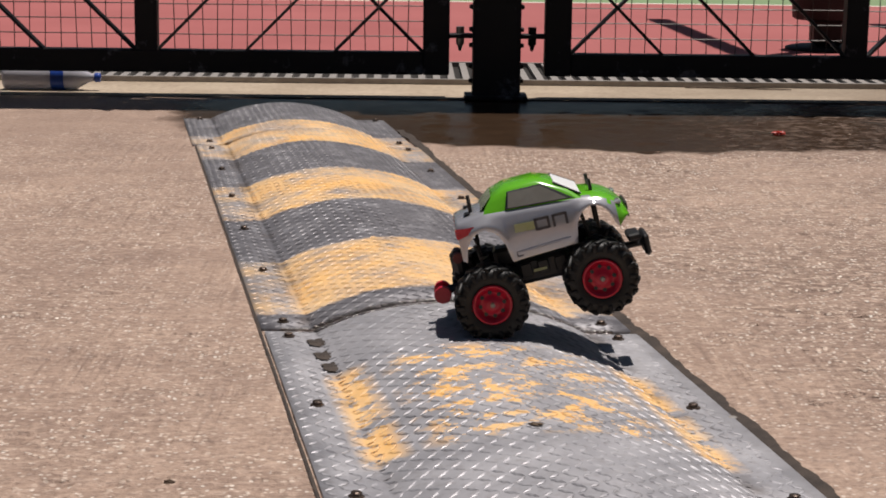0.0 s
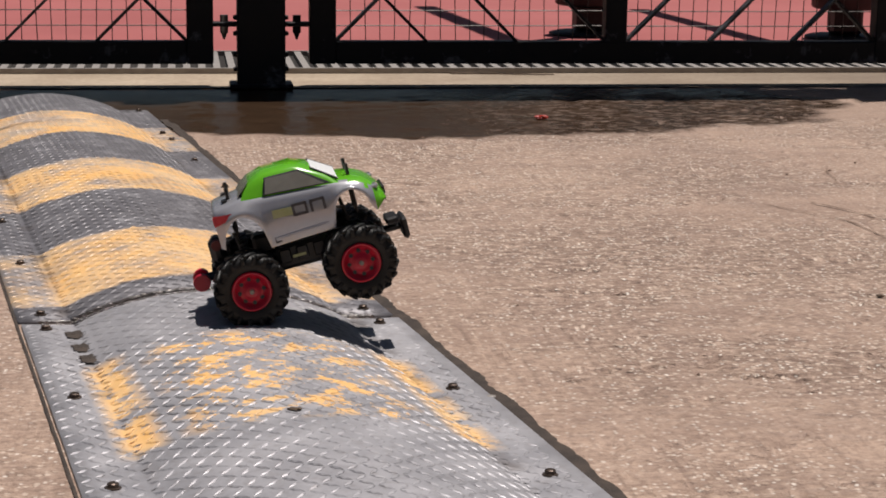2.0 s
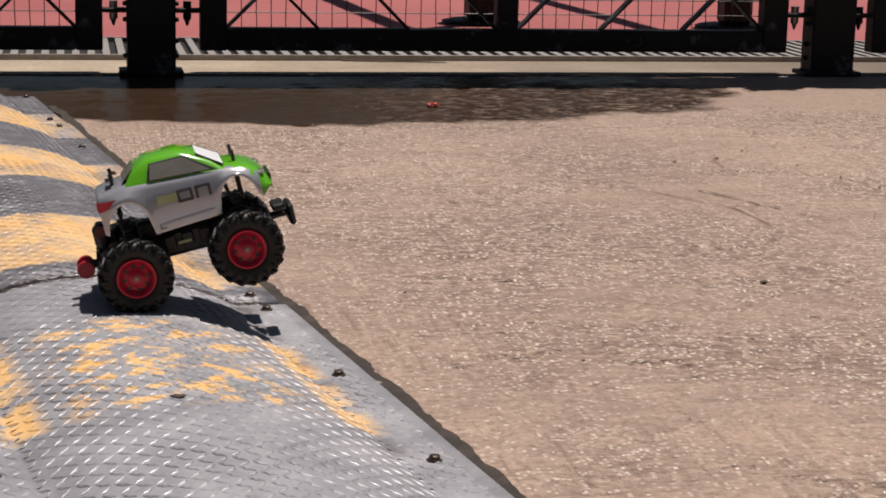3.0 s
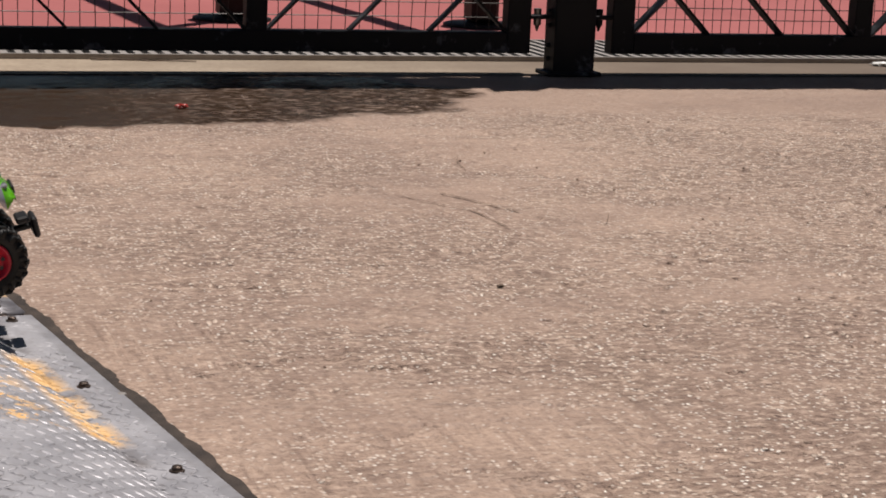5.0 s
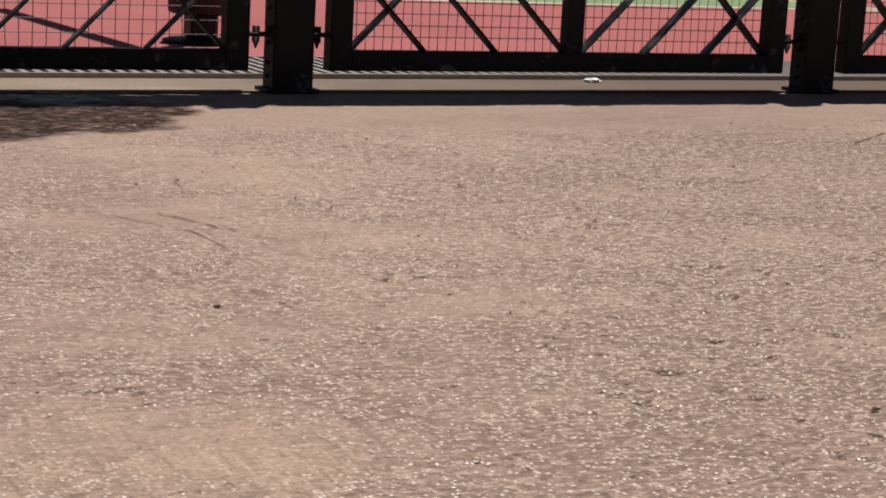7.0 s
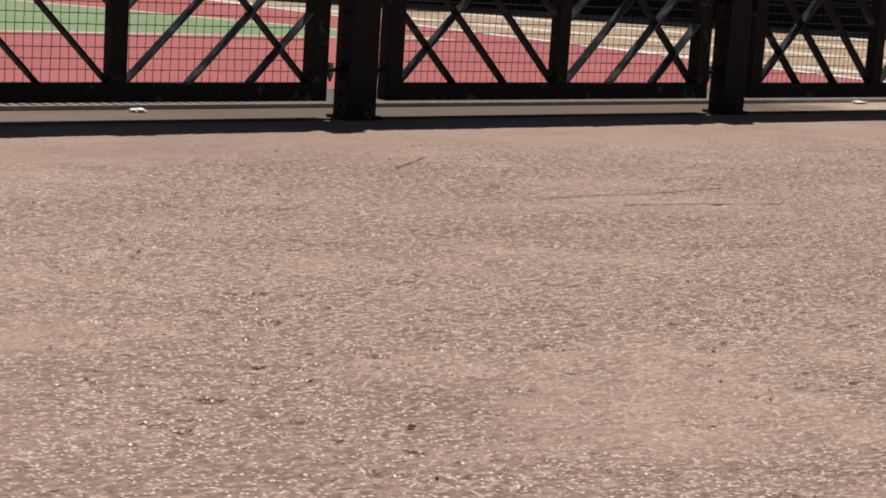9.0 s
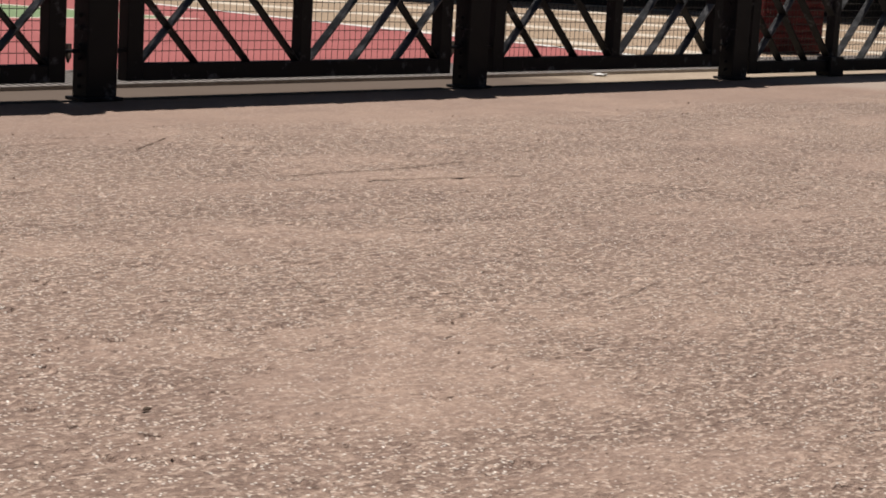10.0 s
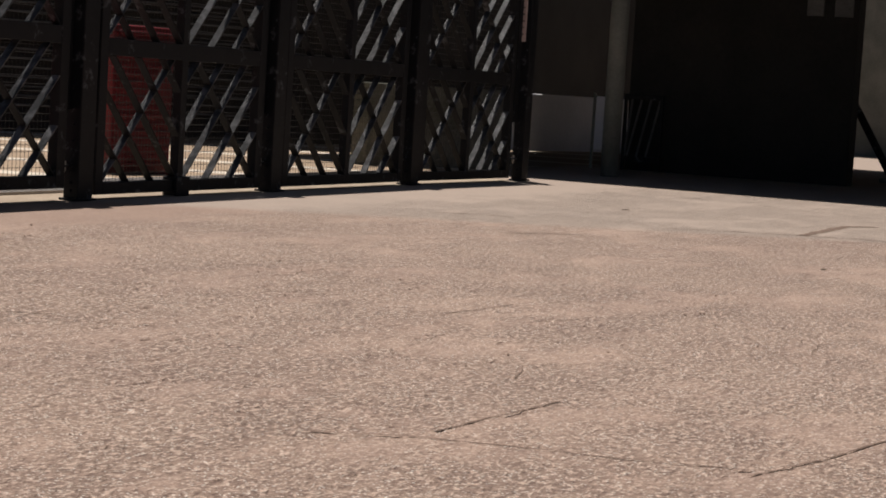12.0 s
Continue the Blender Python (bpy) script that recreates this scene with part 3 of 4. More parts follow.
ribbon("joint", [hump_edge(HALF + 0.012, -1.75), hump_edge(HALF + 0.012, 2.9)], 0.030, 0.003, TAR, "dark filled joint beside the steel plate", "joint", 0.7)
# no joint here: a dark ribbon paints the shadow of the plate's edge
ribbon("joint", [hump_edge(-HALF - 0.003, -1.75), hump_edge(-HALF - 0.003, 2.46)], 0.005, 0.003, TAR, "thin dark strip painted as the plate edge's shadow", "joint", 0.15)
for path in ([(4.423, 2.104), (4.555, 1.825), (4.596, 1.634), (4.621, 1.442), (4.666, 1.229), (4.727, 0.982)], [(4.662, 1.824), (5.007, 1.787), (5.392, 1.734)], [(7.149, 2.887), (7.717, 2.816)],
             [(3.75, 5.95), (4.18, 5.97), (4.5, 6.03)], [(12.972, 5.587), (13.156, 5.324), (13.218, 5.012)],
             [(11.639, 4.441), (11.915, 4.272), (12.098, 4.063)], [(13.495, 3.914), (13.788, 3.483), (14.021, 3.032), (14.221, 2.455)],
             [(14.021, 3.032), (15.634, 3.059), (15.934, 2.865)], [(4.655, 0.963), (5.020, 0.861), (5.573, 0.756)], [(5.666, 4.266), (5.758, 4.075), (5.85, 3.884)],
             [(1.27, 5.11), (1.43, 5.00)], [(1.38, 4.67), (1.50, 4.46), (1.52, 4.24)], [(1.50, 4.71), (1.62, 4.44)], [(4.61, 4.90), (5.10, 4.88), (5.60, 4.92)], [(4.83, 4.70), (5.53, 4.51)],
             [(4.58, 5.71), (4.94, 5.98)], [(3.90, 6.44), (4.39, 6.49)], [(3.32, 5.98), (3.55, 6.04)], [(6.91, 4.38), (6.97, 4.26)], [(6.89, 3.90), (6.93, 3.78)], [(7.95, 4.07), (8.33, 4.06)]):
    ribbon("crack", path, 0.004 if path[0][0] < 4 else 0.008 if path[0][0] < 9 else 0.025 if path[0][1] > 3.9 else 0.07, 0.0032, CRACK, "dirt-filled crack in the concrete yard", "crack", 1.4)


def yard_scuffs():
    """Short faint scratches and hairline cracks over the open yard, too many to count."""
    verts, faces = [], []
    for _ in range(90):
        x, y = random.uniform(1.2, 13.0), random.uniform(1.2, 6.3)
        a, long = random.choice((-0.25, -0.9, 0.15, 1.2)) + random.uniform(-0.2, 0.2), random.uniform(0.06, 0.34) * (1 + x / 12)
        n = max(4, int(long / 0.02))
        for k in range(n + 1):
            d = long * k / n
            bend = 0.012 * noise.noise((x * 3 + d * 7, y, 1))
            w = (0.0011 + 0.0004 * x) * (0.35 + 0.9 * abs(noise.noise((d * 30, x, y)))) * min(1.0, 4.0 * k / n, 4.0 * (n - k) / n)
            px, py = x + d * math.cos(a) - bend * math.sin(a), y + d * math.sin(a) + bend * math.cos(a)
            verts += [(px - w * math.sin(a), py + w * math.cos(a), 0.0030), (px + w * math.sin(a), py - w * math.cos(a), 0.0030)]
            if k:
                b = len(verts)
                faces.append((b - 4, b - 3, b - 1, b - 2))
    return tagged(mesh_object("scuffs", verts, faces, CRACK), "fine dark scratches and hairline cracks in the concrete", "scratches", "", "stuff")


def yard_crumbs():
    """Loose crumbs of concrete lying on the yard, in drifts."""
    verts, faces = [], []
    for _ in range(340):
        x, y = random.uniform(0.5, 9.0), random.uniform(1.6, 6.4)
        if noise.noise((x * 1.1, y * 1.5, 5)) < -0.05:
            continue
        r = random.uniform(0.0018, 0.0048) * (1 + 0.10 * x)
        b = len(verts)
        for dx, dy, dz in ((1, 0, 0.4), (0.2, 1, 0.3), (-0.9, 0.3, 0.5), (-0.2, -0.9, 0.35), (0.1, 0.1, 1.1), (0, 0, -0.6)):
            verts.append((x + dx * r * random.uniform(0.7, 1.3), y + dy * r * random.uniform(0.7, 1.3), 0.001 + dz * r * random.uniform(0.7, 1.1)))
        for f in ((0, 1, 4), (1, 2, 4), (2, 3, 4), (3, 0, 4), (1, 0, 5), (2, 1, 5), (3, 2, 5), (0, 3, 5)):
            faces.append(tuple(b + q for q in f))
    return tagged(mesh_object("crumbs", verts, faces, CRUMB), "loose tan and brown concrete crumbs on the yard", "gravel", "", "stuff")


yard_scuffs()
yard_crumbs()

# ---- gate: posts and braced leaves ----
PITCH, POST_X, POST_W, GATE_H = 2.692, 0.218, 0.18, 2.7


def gate_post(k):
    post = thing("gate_post", pose(POST_X + PITCH * k, GATE_Y + POST_W / 2, 0), "black painted steel gate post with scuffed base", "post", "gate posts")
    part("shaft", boxed((-POST_W / 2, -POST_W / 2, 0.0), (POST_W / 2, -POST_W / 2 + 0.12, GATE_H + 0.1), None, 0.006), GATE, post)
    part("base_plate", boxed((-0.118, -0.105, 0.004), (0.118, 0.045, 0.02), None, 0.003), GATE, post)
    for side in (-1, 1):
        for z in (0.02, 0.075, 0.155, 0.215, 0.30, 0.36, 0.47):
            part("stud", rod((side * POST_W / 2, -0.03, z + 0.05), (side * (POST_W / 2 + 0.014), -0.03, z + 0.05), 0.011, 6, 0.007), GATE, post)
        # strip added to stop sunlight falling through the gap between post and leaf
        part("light_stop", boxed((min(side * 0.088, side * 0.20), 0.0, 0.62), (max(side * 0.088, side * 0.20), 0.012, GATE_H + 0.05)), GATE, post)
        hinge = part("hinge", boxed((min(side * 0.09, side * 0.186), -0.030, 0.230), (max(side * 0.09, side * 0.186), 0.02, 0.247), None, 0.003), GATE, post)
        bm = rod((side * 0.137, 0.0, 0.205), (side * 0.137, 0.0, 0.272), 0.016, 10)
        add_rod(bm, (side * 0.137, 0.0, 0.18), (side * 0.137, 0.0, 0.205), 0.004, 8, 0.012)
        part("pin", bm, STEEL if side < 0 else GATE, hinge)
    return post


def clip_line(x, z, slope, w, z0, z1):
    """The stretch of a slanted line that lies in a cell from 0 to w and z0 to z1."""
    out = []
    for zz in (z0, z1):
        xx = x + (zz - z) / slope
        if -1e-6 <= xx <= w + 1e-6:
            out.append((xx, zz))
    for xx in (0.0, w):
        zz = z + (xx - x) * slope
        if z0 < zz < z1:
            out.append((xx, zz))
    out.sort()
    return (out[0], out[-1]) if len(out) > 1 else None


def gate_leaf(width, shift=0.02, mesh=0.058, deep=0.062):
    """One leaf: frame, middle stile, slanted flat bars and a wire mesh. Its origin is its lower left corner."""
    leaf = thing("gate_leaf", Matrix(), "black steel gate leaf with slanted bars and wire mesh", "gate", "gate leaves")
    st, low, top = 0.10, 0.09, GATE_H
    mid = width / 2 + shift
    for x0, x1 in ((0, st), (width - st, width)):
        part("stile", boxed((x0, 0, low), (x1, 0.078, top), None, 0.004), GATE, leaf)
    part("middle_stile", boxed((mid - 0.042, 0.003, low + 0.02), (mid + 0.042, 0.075, top - 0.02), None, 0.004), GATE, leaf)
    for z0, z1 in ((low, low + 0.085), (1.06, 1.18), (top - 0.1, top)):
        part("rail", boxed((st, 0.0015, z0), (width - st, 0.0765, z1), None, 0.004), GATE, leaf)
    cells = ((st, mid - 0.042, -1), (mid + 0.042, width - st, 1))
    for x0, x1, way in cells:
        w = x1 - x0
        for z0, z1 in ((low + 0.085, 1.06), (1.18, top - 0.1)):
            lines = [(w * k / 3 if way > 0 else w * (k + 1) / 3, z0, 1.0 * way) for k in range(-4 if way > 0 else 0, 3 if way > 0 else 7)]
            lines.append((w if way > 0 else 0.0, z0, -1.0 * way))
            for i, (x, z, slope) in enumerate(lines):
                span = clip_line(x, z, slope, w, z0, z1)
                if not span:
                    continue
                (ax, az), (bx, bz) = span
                length = math.hypot(bx - ax, bz - az)
                if length < 0.08:
                    continue
                m = Matrix.Translation((x0 + ax, 0.0, az)) @ Matrix.Rotation(-math.atan2(bz - az, bx - ax), 4, "Y")
                back = 0.002 if i < len(lines) - 1 else 0.012
                # rising bars take the paler worn paint; their sunlit look is in the colour
                part("brace", boxed((0, back, -0.0055), (length, back + (deep if z0 < 1 else 0.062), 0.0055), m, 0.0015), GREY_BAR if slope > 0 else GATE, leaf, "grey worn flat bar" if i == 0 else "")
    bm = bmesh.new()
    verts, faces = [], []

    def wire(a, b, r):
        d = Vector(b) - Vector(a)
        n1 = Vector((0, 1, 0))
        n2 = d.normalized().cross(n1)
        base = len(verts)
        for p in (Vector(a), Vector(b)):
            for u, v in ((1, 0), (0, 1), (-1, 0), (0, -1)):
                verts.append(tuple(p + n1 * u * r + n2 * v * r))
        for k in range(4):
            faces.append((base + k, base + (k + 1) % 4, base + 4 + (k + 1) % 4, base + 4 + k))

    bm.free()
    for x0, x1, way in cells:
        n = int((x1 - x0) / mesh)
        for k in range(1, n + 1):
            x = x0 + (x1 - x0) * k / (n + 1)
            for j in range(9):
                za, zb = low + 0.08 + j * 0.22, min(low + 0.08 + (j + 1) * 0.22, top - 0.05)
                wob = 0.0035
                wire((x + wob * math.sin(j * 2.3 + k), 0.0715, za), (x + wob * math.sin((j + 1) * 2.3 + k), 0.0715, zb), 0.0019)
        z = low + 0.085 + 0.055
        while z < top - 0.1:
            wire((x0, 0.069, z), (x1, 0.069, z + random.uniform(-0.004, 0.004)), 0.0021)
            z += mesh * 0.5 + 0.028
    mesh_object("wire_mesh", verts, faces, WIRE, leaf)
    return leaf


for k in range(-2, 7):
    gate_post(k)
gate_post(7).matrix_basis = pose(18.95, GATE_Y + POST_W / 2 - 0.1, 0)
LEAF_W = PITCH - 0.18 - 0.182
first = gate_leaf(LEAF_W, deep=0.044)
first.matrix_basis = pose(POST_X + 0.184, GATE_Y + 0.05, 0)
for k in (-2, -1):
    copy_thing(first, pose(POST_X + 0.184 + PITCH * k, GATE_Y + 0.05, 0))
fine_leaf = gate_leaf(LEAF_W, 0.02, 0.045)
fine_leaf.matrix_basis = pose(POST_X + 0.184 + PITCH, GATE_Y + 0.05, 0)
tagged(fine_leaf, "black steel gate leaf with worn slanted bars and fine wire mesh")
for k in (2, 3, 5):
    copy_thing(fine_leaf, pose(POST_X + 0.184 + PITCH * k, GATE_Y + 0.05, -0.055 if k > 3 else 0))
footed = gate_leaf(LEAF_W, -0.05, 0.045)
footed.matrix_basis = pose(POST_X + 0.184 + PITCH * 4, GATE_Y + 0.05, -0.055)
part("foot", boxed((LEAF_W / 2 - 0.15, -0.03, 0.056), (LEAF_W / 2 + 0.04, 0.09, 0.20), None, 0.006), GATE, footed)
tagged(footed, "black steel gate leaf with a dropped middle foot")
short = gate_leaf(2.14)
short.matrix_basis = pose(POST_X + 0.184 + PITCH * 6, GATE_Y + 0.05, -0.055, 0, 0, -2)
tagged(short, "narrow black steel gate leaf at the fence end")

# ---- drain grating ----
grating = thing("drain_grating", Matrix(), "galvanised steel drain grating with cross bars", "grating")
for y in (7.812, 8.545):
    part("edge_bar", boxed((-6, y - 0.012, 0.006), (18.9, y + 0.012, 0.026)), GRATE, grating)
bar_mesh = None
for k in range(290):
    if bar_mesh is None:
        bar = part("bar", boxed((-0.0145, 7.825, 0.008), (0.0145, 8.53, 0.024)), GRATE, grating)
        bar_mesh = bar.data
    else:
        bar = new("bar", bar_mesh)
        bar.parent = grating
    bar.location.x = -2.6 + 0.0605 * k

# ---- toy monster truck, caught as it leaves the hump ----
TR, TW, WB, TRACK = 0.063, 0.064, 0.190, 0.165


def tyre_bmesh():
    prof = [(0.0325, -TW / 2 + 0.006), (0.044, -TW / 2), (0.055, -TW / 2 + 0.002), (0.060, -TW / 2 + 0.010), (0.0608, 0.0), (0.060, TW / 2 - 0.010),
            (0.055, TW / 2 - 0.002), (0.044, TW / 2), (0.0325, TW / 2 - 0.006)]
    bm = lathe(prof, 40, "Y", False)
    for k in range(18):
        for side in (-1, 1):
            a = 2 * math.pi * (k + (0.5 if side > 0 else 0)) / 18
            m = Matrix.Rotation(a, 4, "Y") @ Matrix.Translation((0.0605, side * 0.017, 0)) @ Matrix.Rotation(side * 0.6, 4, "X")
            add_box(bm, (-0.004, -0.0165, -0.0042), (0.0028, 0.0165, 0.0042), m, 0.0012)
            m = Matrix.Rotation(a + side * 0.0 + 0.13, 4, "Y") @ Matrix.Translation((0.0545, side * (TW / 2 - 0.001), 0))
            add_box(bm, (-0.008, -0.0022, -0.0035), (0.006, 0.0022, 0.0035), m, 0.0008)
    return bm


def toy_wheel(parent, x, y, outer):
    wheel = part("wheel", lathe([(0.012, -TW / 2 + 0.012), (0.012, TW / 2 - 0.012)], 12, "Y"), BLACK, parent)
    wheel.location = (x, y, TR)
    part("tyre", tyre_bmesh(), RUBBER, wheel, "black knobbly rubber tyre", True)
    s = outer
    prof = [(0.0345, s * (TW / 2 - 0.010)), (0.0335, s * (TW / 2 - 0.001)), (0.0300, s * (TW / 2 - 0.001)), (0.0275, s * (TW / 2 - 0.012)),
            (0.014, s * (TW / 2 - 0.008)), (0.010, s * (TW / 2 - 0.002)), (0.006, s * (TW / 2 - 0.002))]
    part("rim", lathe(prof, 32, "Y"), RED_PLASTIC, wheel, "red plastic dished rim", True)
    for k in range(8):
        a = 2 * math.pi * k / 8
        c = (0.0205 * math.cos(a), s * (TW / 2 - 0.0115), 0.0205 * math.sin(a))
        part("hole", rod((c[0], c[1] - s * 0.001, c[2]), (c[0], c[1] + s * 0.0032, c[2]), 0.0036, 8), BLACK, wheel)
    part("nut", rod((0, s * (TW / 2 - 0.003), 0), (0, s * (TW / 2 + 0.003), 0), 0.0042, 6), STEEL, wheel)


def loft(sections, cap=True):
    """Skins rows of points, mirrored over the middle; the first row point is the lowest edge."""
    bm = bmesh.new()
    rows = []
    for sec in sections:
        rows.append([bm.verts.new((x, -y, z)) for x, y, z in sec] + [bm.verts.new((x, y, z)) for x, y, z in sec[::-1] if y > 1e-6])
    for a, b in zip(rows, rows[1:]):
        for i in range(len(a) - 1):
            bm.faces.new((a[i], a[i + 1], b[i + 1], b[i]))
    if cap:
        for row in (rows[0], rows[-1]):
            bm.faces.new(row)
    return bm


def arch(x, cx, half, z_low, z_top):
    """Height of a wheel arch's edge."""
    t = (x - cx) / half
    return z_low + (z_top - z_low) * math.sqrt(max(0.0, 1 - t * t))


def toy_truck(m):
    car = thing("toy_truck", m, "silver and green toy monster truck with big black tyres", "toy car")
    for x in (0.0, WB):
        for side in (-1, 1):
            toy_wheel(car, x, side * TRACK / 2, side)
    # chassis, axles, dampers
    bm = boxed((-0.035, -0.030, 0.066), (WB + 0.035, 0.030, 0.104), None, 0.004)
    add_box(bm, (0.055, -0.045, 0.070), (0.150, 0.045, 0.112), None, 0.006)
    add_box(bm, (0.02, -0.020, 0.10), (0.17, 0.020, 0.135), None, 0.006)
    for z in range(3):
        add_box(bm, (0.060 + z * 0.03, -0.052, 0.082), (0.080 + z * 0.03, -0.044, 0.106), None, 0.002)
    part("chassis", bm, BLACK, car)
    for x in (0.0, WB):
        bm = rod((x, -TRACK / 2, TR), (x, TRACK / 2, TR), 0.009, 10)
        add_box(bm, (x - 0.024, -0.027, TR - 0.024), (x + 0.024, 0.027, TR + 0.020), None, 0.008)
        part("axle", bm, BLACK, car)
        for side in (-1, 1):
            bm = rod((x + 0.008, side * 0.045, TR + 0.005), (x - 0.004, side * 0.038, TR + 0.090), 0.0035, 8)
            for k in range(7):
                z = TR + 0.022 + k * 0.0075
                add_rod(bm, (x + 0.005, side * 0.0425, z), (x + 0.0045, side * 0.042, z + 0.0035), 0.0085, 10)
            part("damper", bm, BLACK, car)
    part("gear_cover", boxed((-0.054, -0.022, 0.105), (-0.026, 0.022, 0.150), None, 0.010), BLACK, car)
    part("servo_horn", rod((-0.040, -0.030, 0.138), (-0.040, 0.030, 0.138), 0.009, 14), LAMP_DARK, car, "red plastic drum behind the axle")
    part("label_plate", boxed((0.082, -0.0535, 0.089), (0.105, -0.0525, 0.0935)), LIME, car, "pale yellow sticker")
    # wheelie bar
    bm = rod((-0.03, -0.014, 0.085), (-0.078, -0.014, 0.082), 0.0045, 8)
    add_rod(bm, (-0.03, 0.014, 0.085), (-0.078, 0.014, 0.082), 0.0045, 8)
    bar = part("wheelie_bar", bm, BLACK, car)
    for side in (-1, 1):
        part("roller", lathe([(0.004, side * 0.016), (0.0145, side * 0.016), (0.0155, side * 0.022), (0.0145, side * 0.030), (0.004, side * 0.030)], 20, "Y"), RED_PLASTIC, bar, "small red roller").location = (-0.080, 0, 0.081)
    # front bumper
    bm = boxed((WB + 0.030, -0.010, 0.080), (WB + 0.088, 0.010, 0.090), None, 0.003)
    add_box(bm, (WB + 0.086, -0.034, 0.066), (WB + 0.097, 0.034, 0.104), pose(0, 0, 0), 0.004)
    add_box(bm, (WB + 0.062, -0.028, 0.096), (WB + 0.084, 0.028, 0.108), None, 0.003)
    part("bumper", bm, BLACK, car)
    # body shell: lower part
    secs = []
    n = 46
    for k in range(n + 1):
        x = -0.031 + 0.291 * k / n
        if x < 0.049:
            zb = max(0.123, arch(x, 0.012, 0.037, 0.128, 0.184)) if -0.025 < x else 0.139
        elif x < 0.166:
            zb = 0.120 + (x - 0.049) * 0.05
        elif x < 0.236:
            zb = arch(x, 0.201, 0.0352, 0.127, 0.184)
        else:
            zb = 0.132 + (x - 0.236) * 0.9
        if x < 0.02:
            zt = 0.203 + (x + 0.031) * 0.16
        elif x < 0.18:
            zt = 0.211 - (x - 0.02) * 0.060
        else:
            t = (x - 0.18) / 0.08
            zt = 0.2014 - 0.010 * t - 0.034 * t ** 4
        hw = 0.078 - 0.012 * max(0, (x - 0.20) / 0.06) ** 2 - 0.008 * max(0, (0.0 - x) / 0.03) ** 2
        flare = 0.005 * (math.exp(-((x - 0.201) / 0.034) ** 2) + math.exp(-((x - 0.012) / 0.036) ** 2))
        zm = zb + (zt - zb) * 0.45
        secs.append([(x, hw + flare, zb), (x, hw + flare * 1.1 + 0.001, zb + (zt - zb) * 0.15), (x, hw + flare * 0.6, zm), (x, hw - 0.003, zt - 0.012),
                     (x, hw - 0.008, zt - 0.004), (x, hw - 0.018, zt), (x, hw * 0.45, zt + 0.003), (x, 0.0, zt + 0.004)])
    bm = loft(secs)
    for f in bm.faces:
        c = f.calc_center_median()
        if c.x > 0.178 and (c.z > 0.190 and abs(c.y) < 0.064) or c.x > 0.243 or (c.x > 0.205 and c.z > 0.178 and abs(c.y) < 0.07):
            f.material_index = 1
    body = part("body", bm, [SILVER, GREEN], car, "silver shell with green bonnet and wide arches", True)
    # sill moulding, door line
    part("sill", boxed((0.066, -0.0806, 0.1275), (0.164, -0.074, 0.1335), pose(0, 0, 0, 0, -3, 0), 0.0022), SILVER, body)
    part("sill", boxed((0.066, 0.074, 0.1275), (0.164, 0.0806, 0.1335), pose(0, 0, 0, 0, -3, 0), 0.0022), SILVER, body)
    # cabin: green roof and pillars with windows let in
    base = [(0.018, 0.210), (0.055, 0.2085), (0.176, 0.2015), (0.190, 0.2005)]
    roof = [(0.042, 0.234), (0.066, 0.2415), (0.118, 0.2425), (0.146, 0.2325)]
    secs = []
    for (xb, zb), (xt, zt) in zip(base, roof):
        secs.append([(xb, 0.067, zb - 0.004), (xb + (xt - xb) * 0.5, 0.0585, zb + (zt - zb) * 0.5), (xt, 0.051, zt - 0.004), (xt, 0.044, zt), (xt, 0.0, zt + 0.002)])
    bm = loft(secs)
    part("cabin", bm, GREEN, body, "green roof and pillars", True)
    for side in (-1, 1):
        def wall(t, h, out=0.0022):
            """A point on the cabin's side: t along from back to front, h up."""
            xb, zb = 0.0535 + (0.176 - 0.0535) * t, 0.2090 - 0.0075 * t
            xt, zt = 0.0645 + (0.126 - 0.0645) * t, 0.2370
            y = 0.067 - 0.014 * h
            return (xb + (xt - xb) * h, side * (y + out), zb + (zt - zb) * h)
        quad = [wall(0.04, 0.0), wall(1.0, 0.0), wall(0.97, 0.97), wall(0.05, 0.97)]
        inner = [wall(0.07, 0.06, 0.0032), wall(0.93, 0.06, 0.0032), wall(0.90, 0.90, 0.0032), wall(0.08, 0.90, 0.0032)]
        mesh_object("window_frame", quad + inner, [(0, 1, 5, 4), (1, 2, 6, 5), (2, 3, 7, 6), (3, 0, 4, 7)], BLACK, body)
        mesh_object("side_window", inner, [(0, 1, 2, 3)], TINT, body)
    mesh_object("windscreen", [(0.1885, -0.060, 0.2055), (0.1885, 0.060, 0.2055), (0.1485, 0.046, 0.2324), (0.1485, -0.046, 0.2324)], [(0, 1, 2, 3)], SCREEN, body)
    mesh_object("rear_window", [(0.0165, -0.056, 0.2135), (0.0165, 0.056, 0.2135), (0.0395, 0.046, 0.2340), (0.0395, -0.046, 0.2340)], [(3, 2, 1, 0)], TINT, body)
    for side in (-1, 1):
        part("tail_lamp", boxed((-0.0335, min(side * 0.040, side * 0.0715), 0.177), (-0.018, max(side * 0.040, side * 0.0735), 0.194), None, 0.003), LAMP_RED, body, "red tail lamp")
        rows = []
        for k in range(6):
            x = -0.0325 + 0.0065 * k
            hw = 0.078 - 0.008 * max(0, -x / 0.03) ** 2 + 0.0028 * math.exp(-((x - 0.012) / 0.036) ** 2) + 0.0010
            rows += [(x, side * hw, 0.1765 + 0.0020 * k), (x, side * (hw - 0.0015), 0.1945)]
        mesh_object("tail_lamp", rows, [(2 * k, 2 * k + 2, 2 * k + 3, 2 * k + 1) for k in range(5)], LAMP_RED, body)
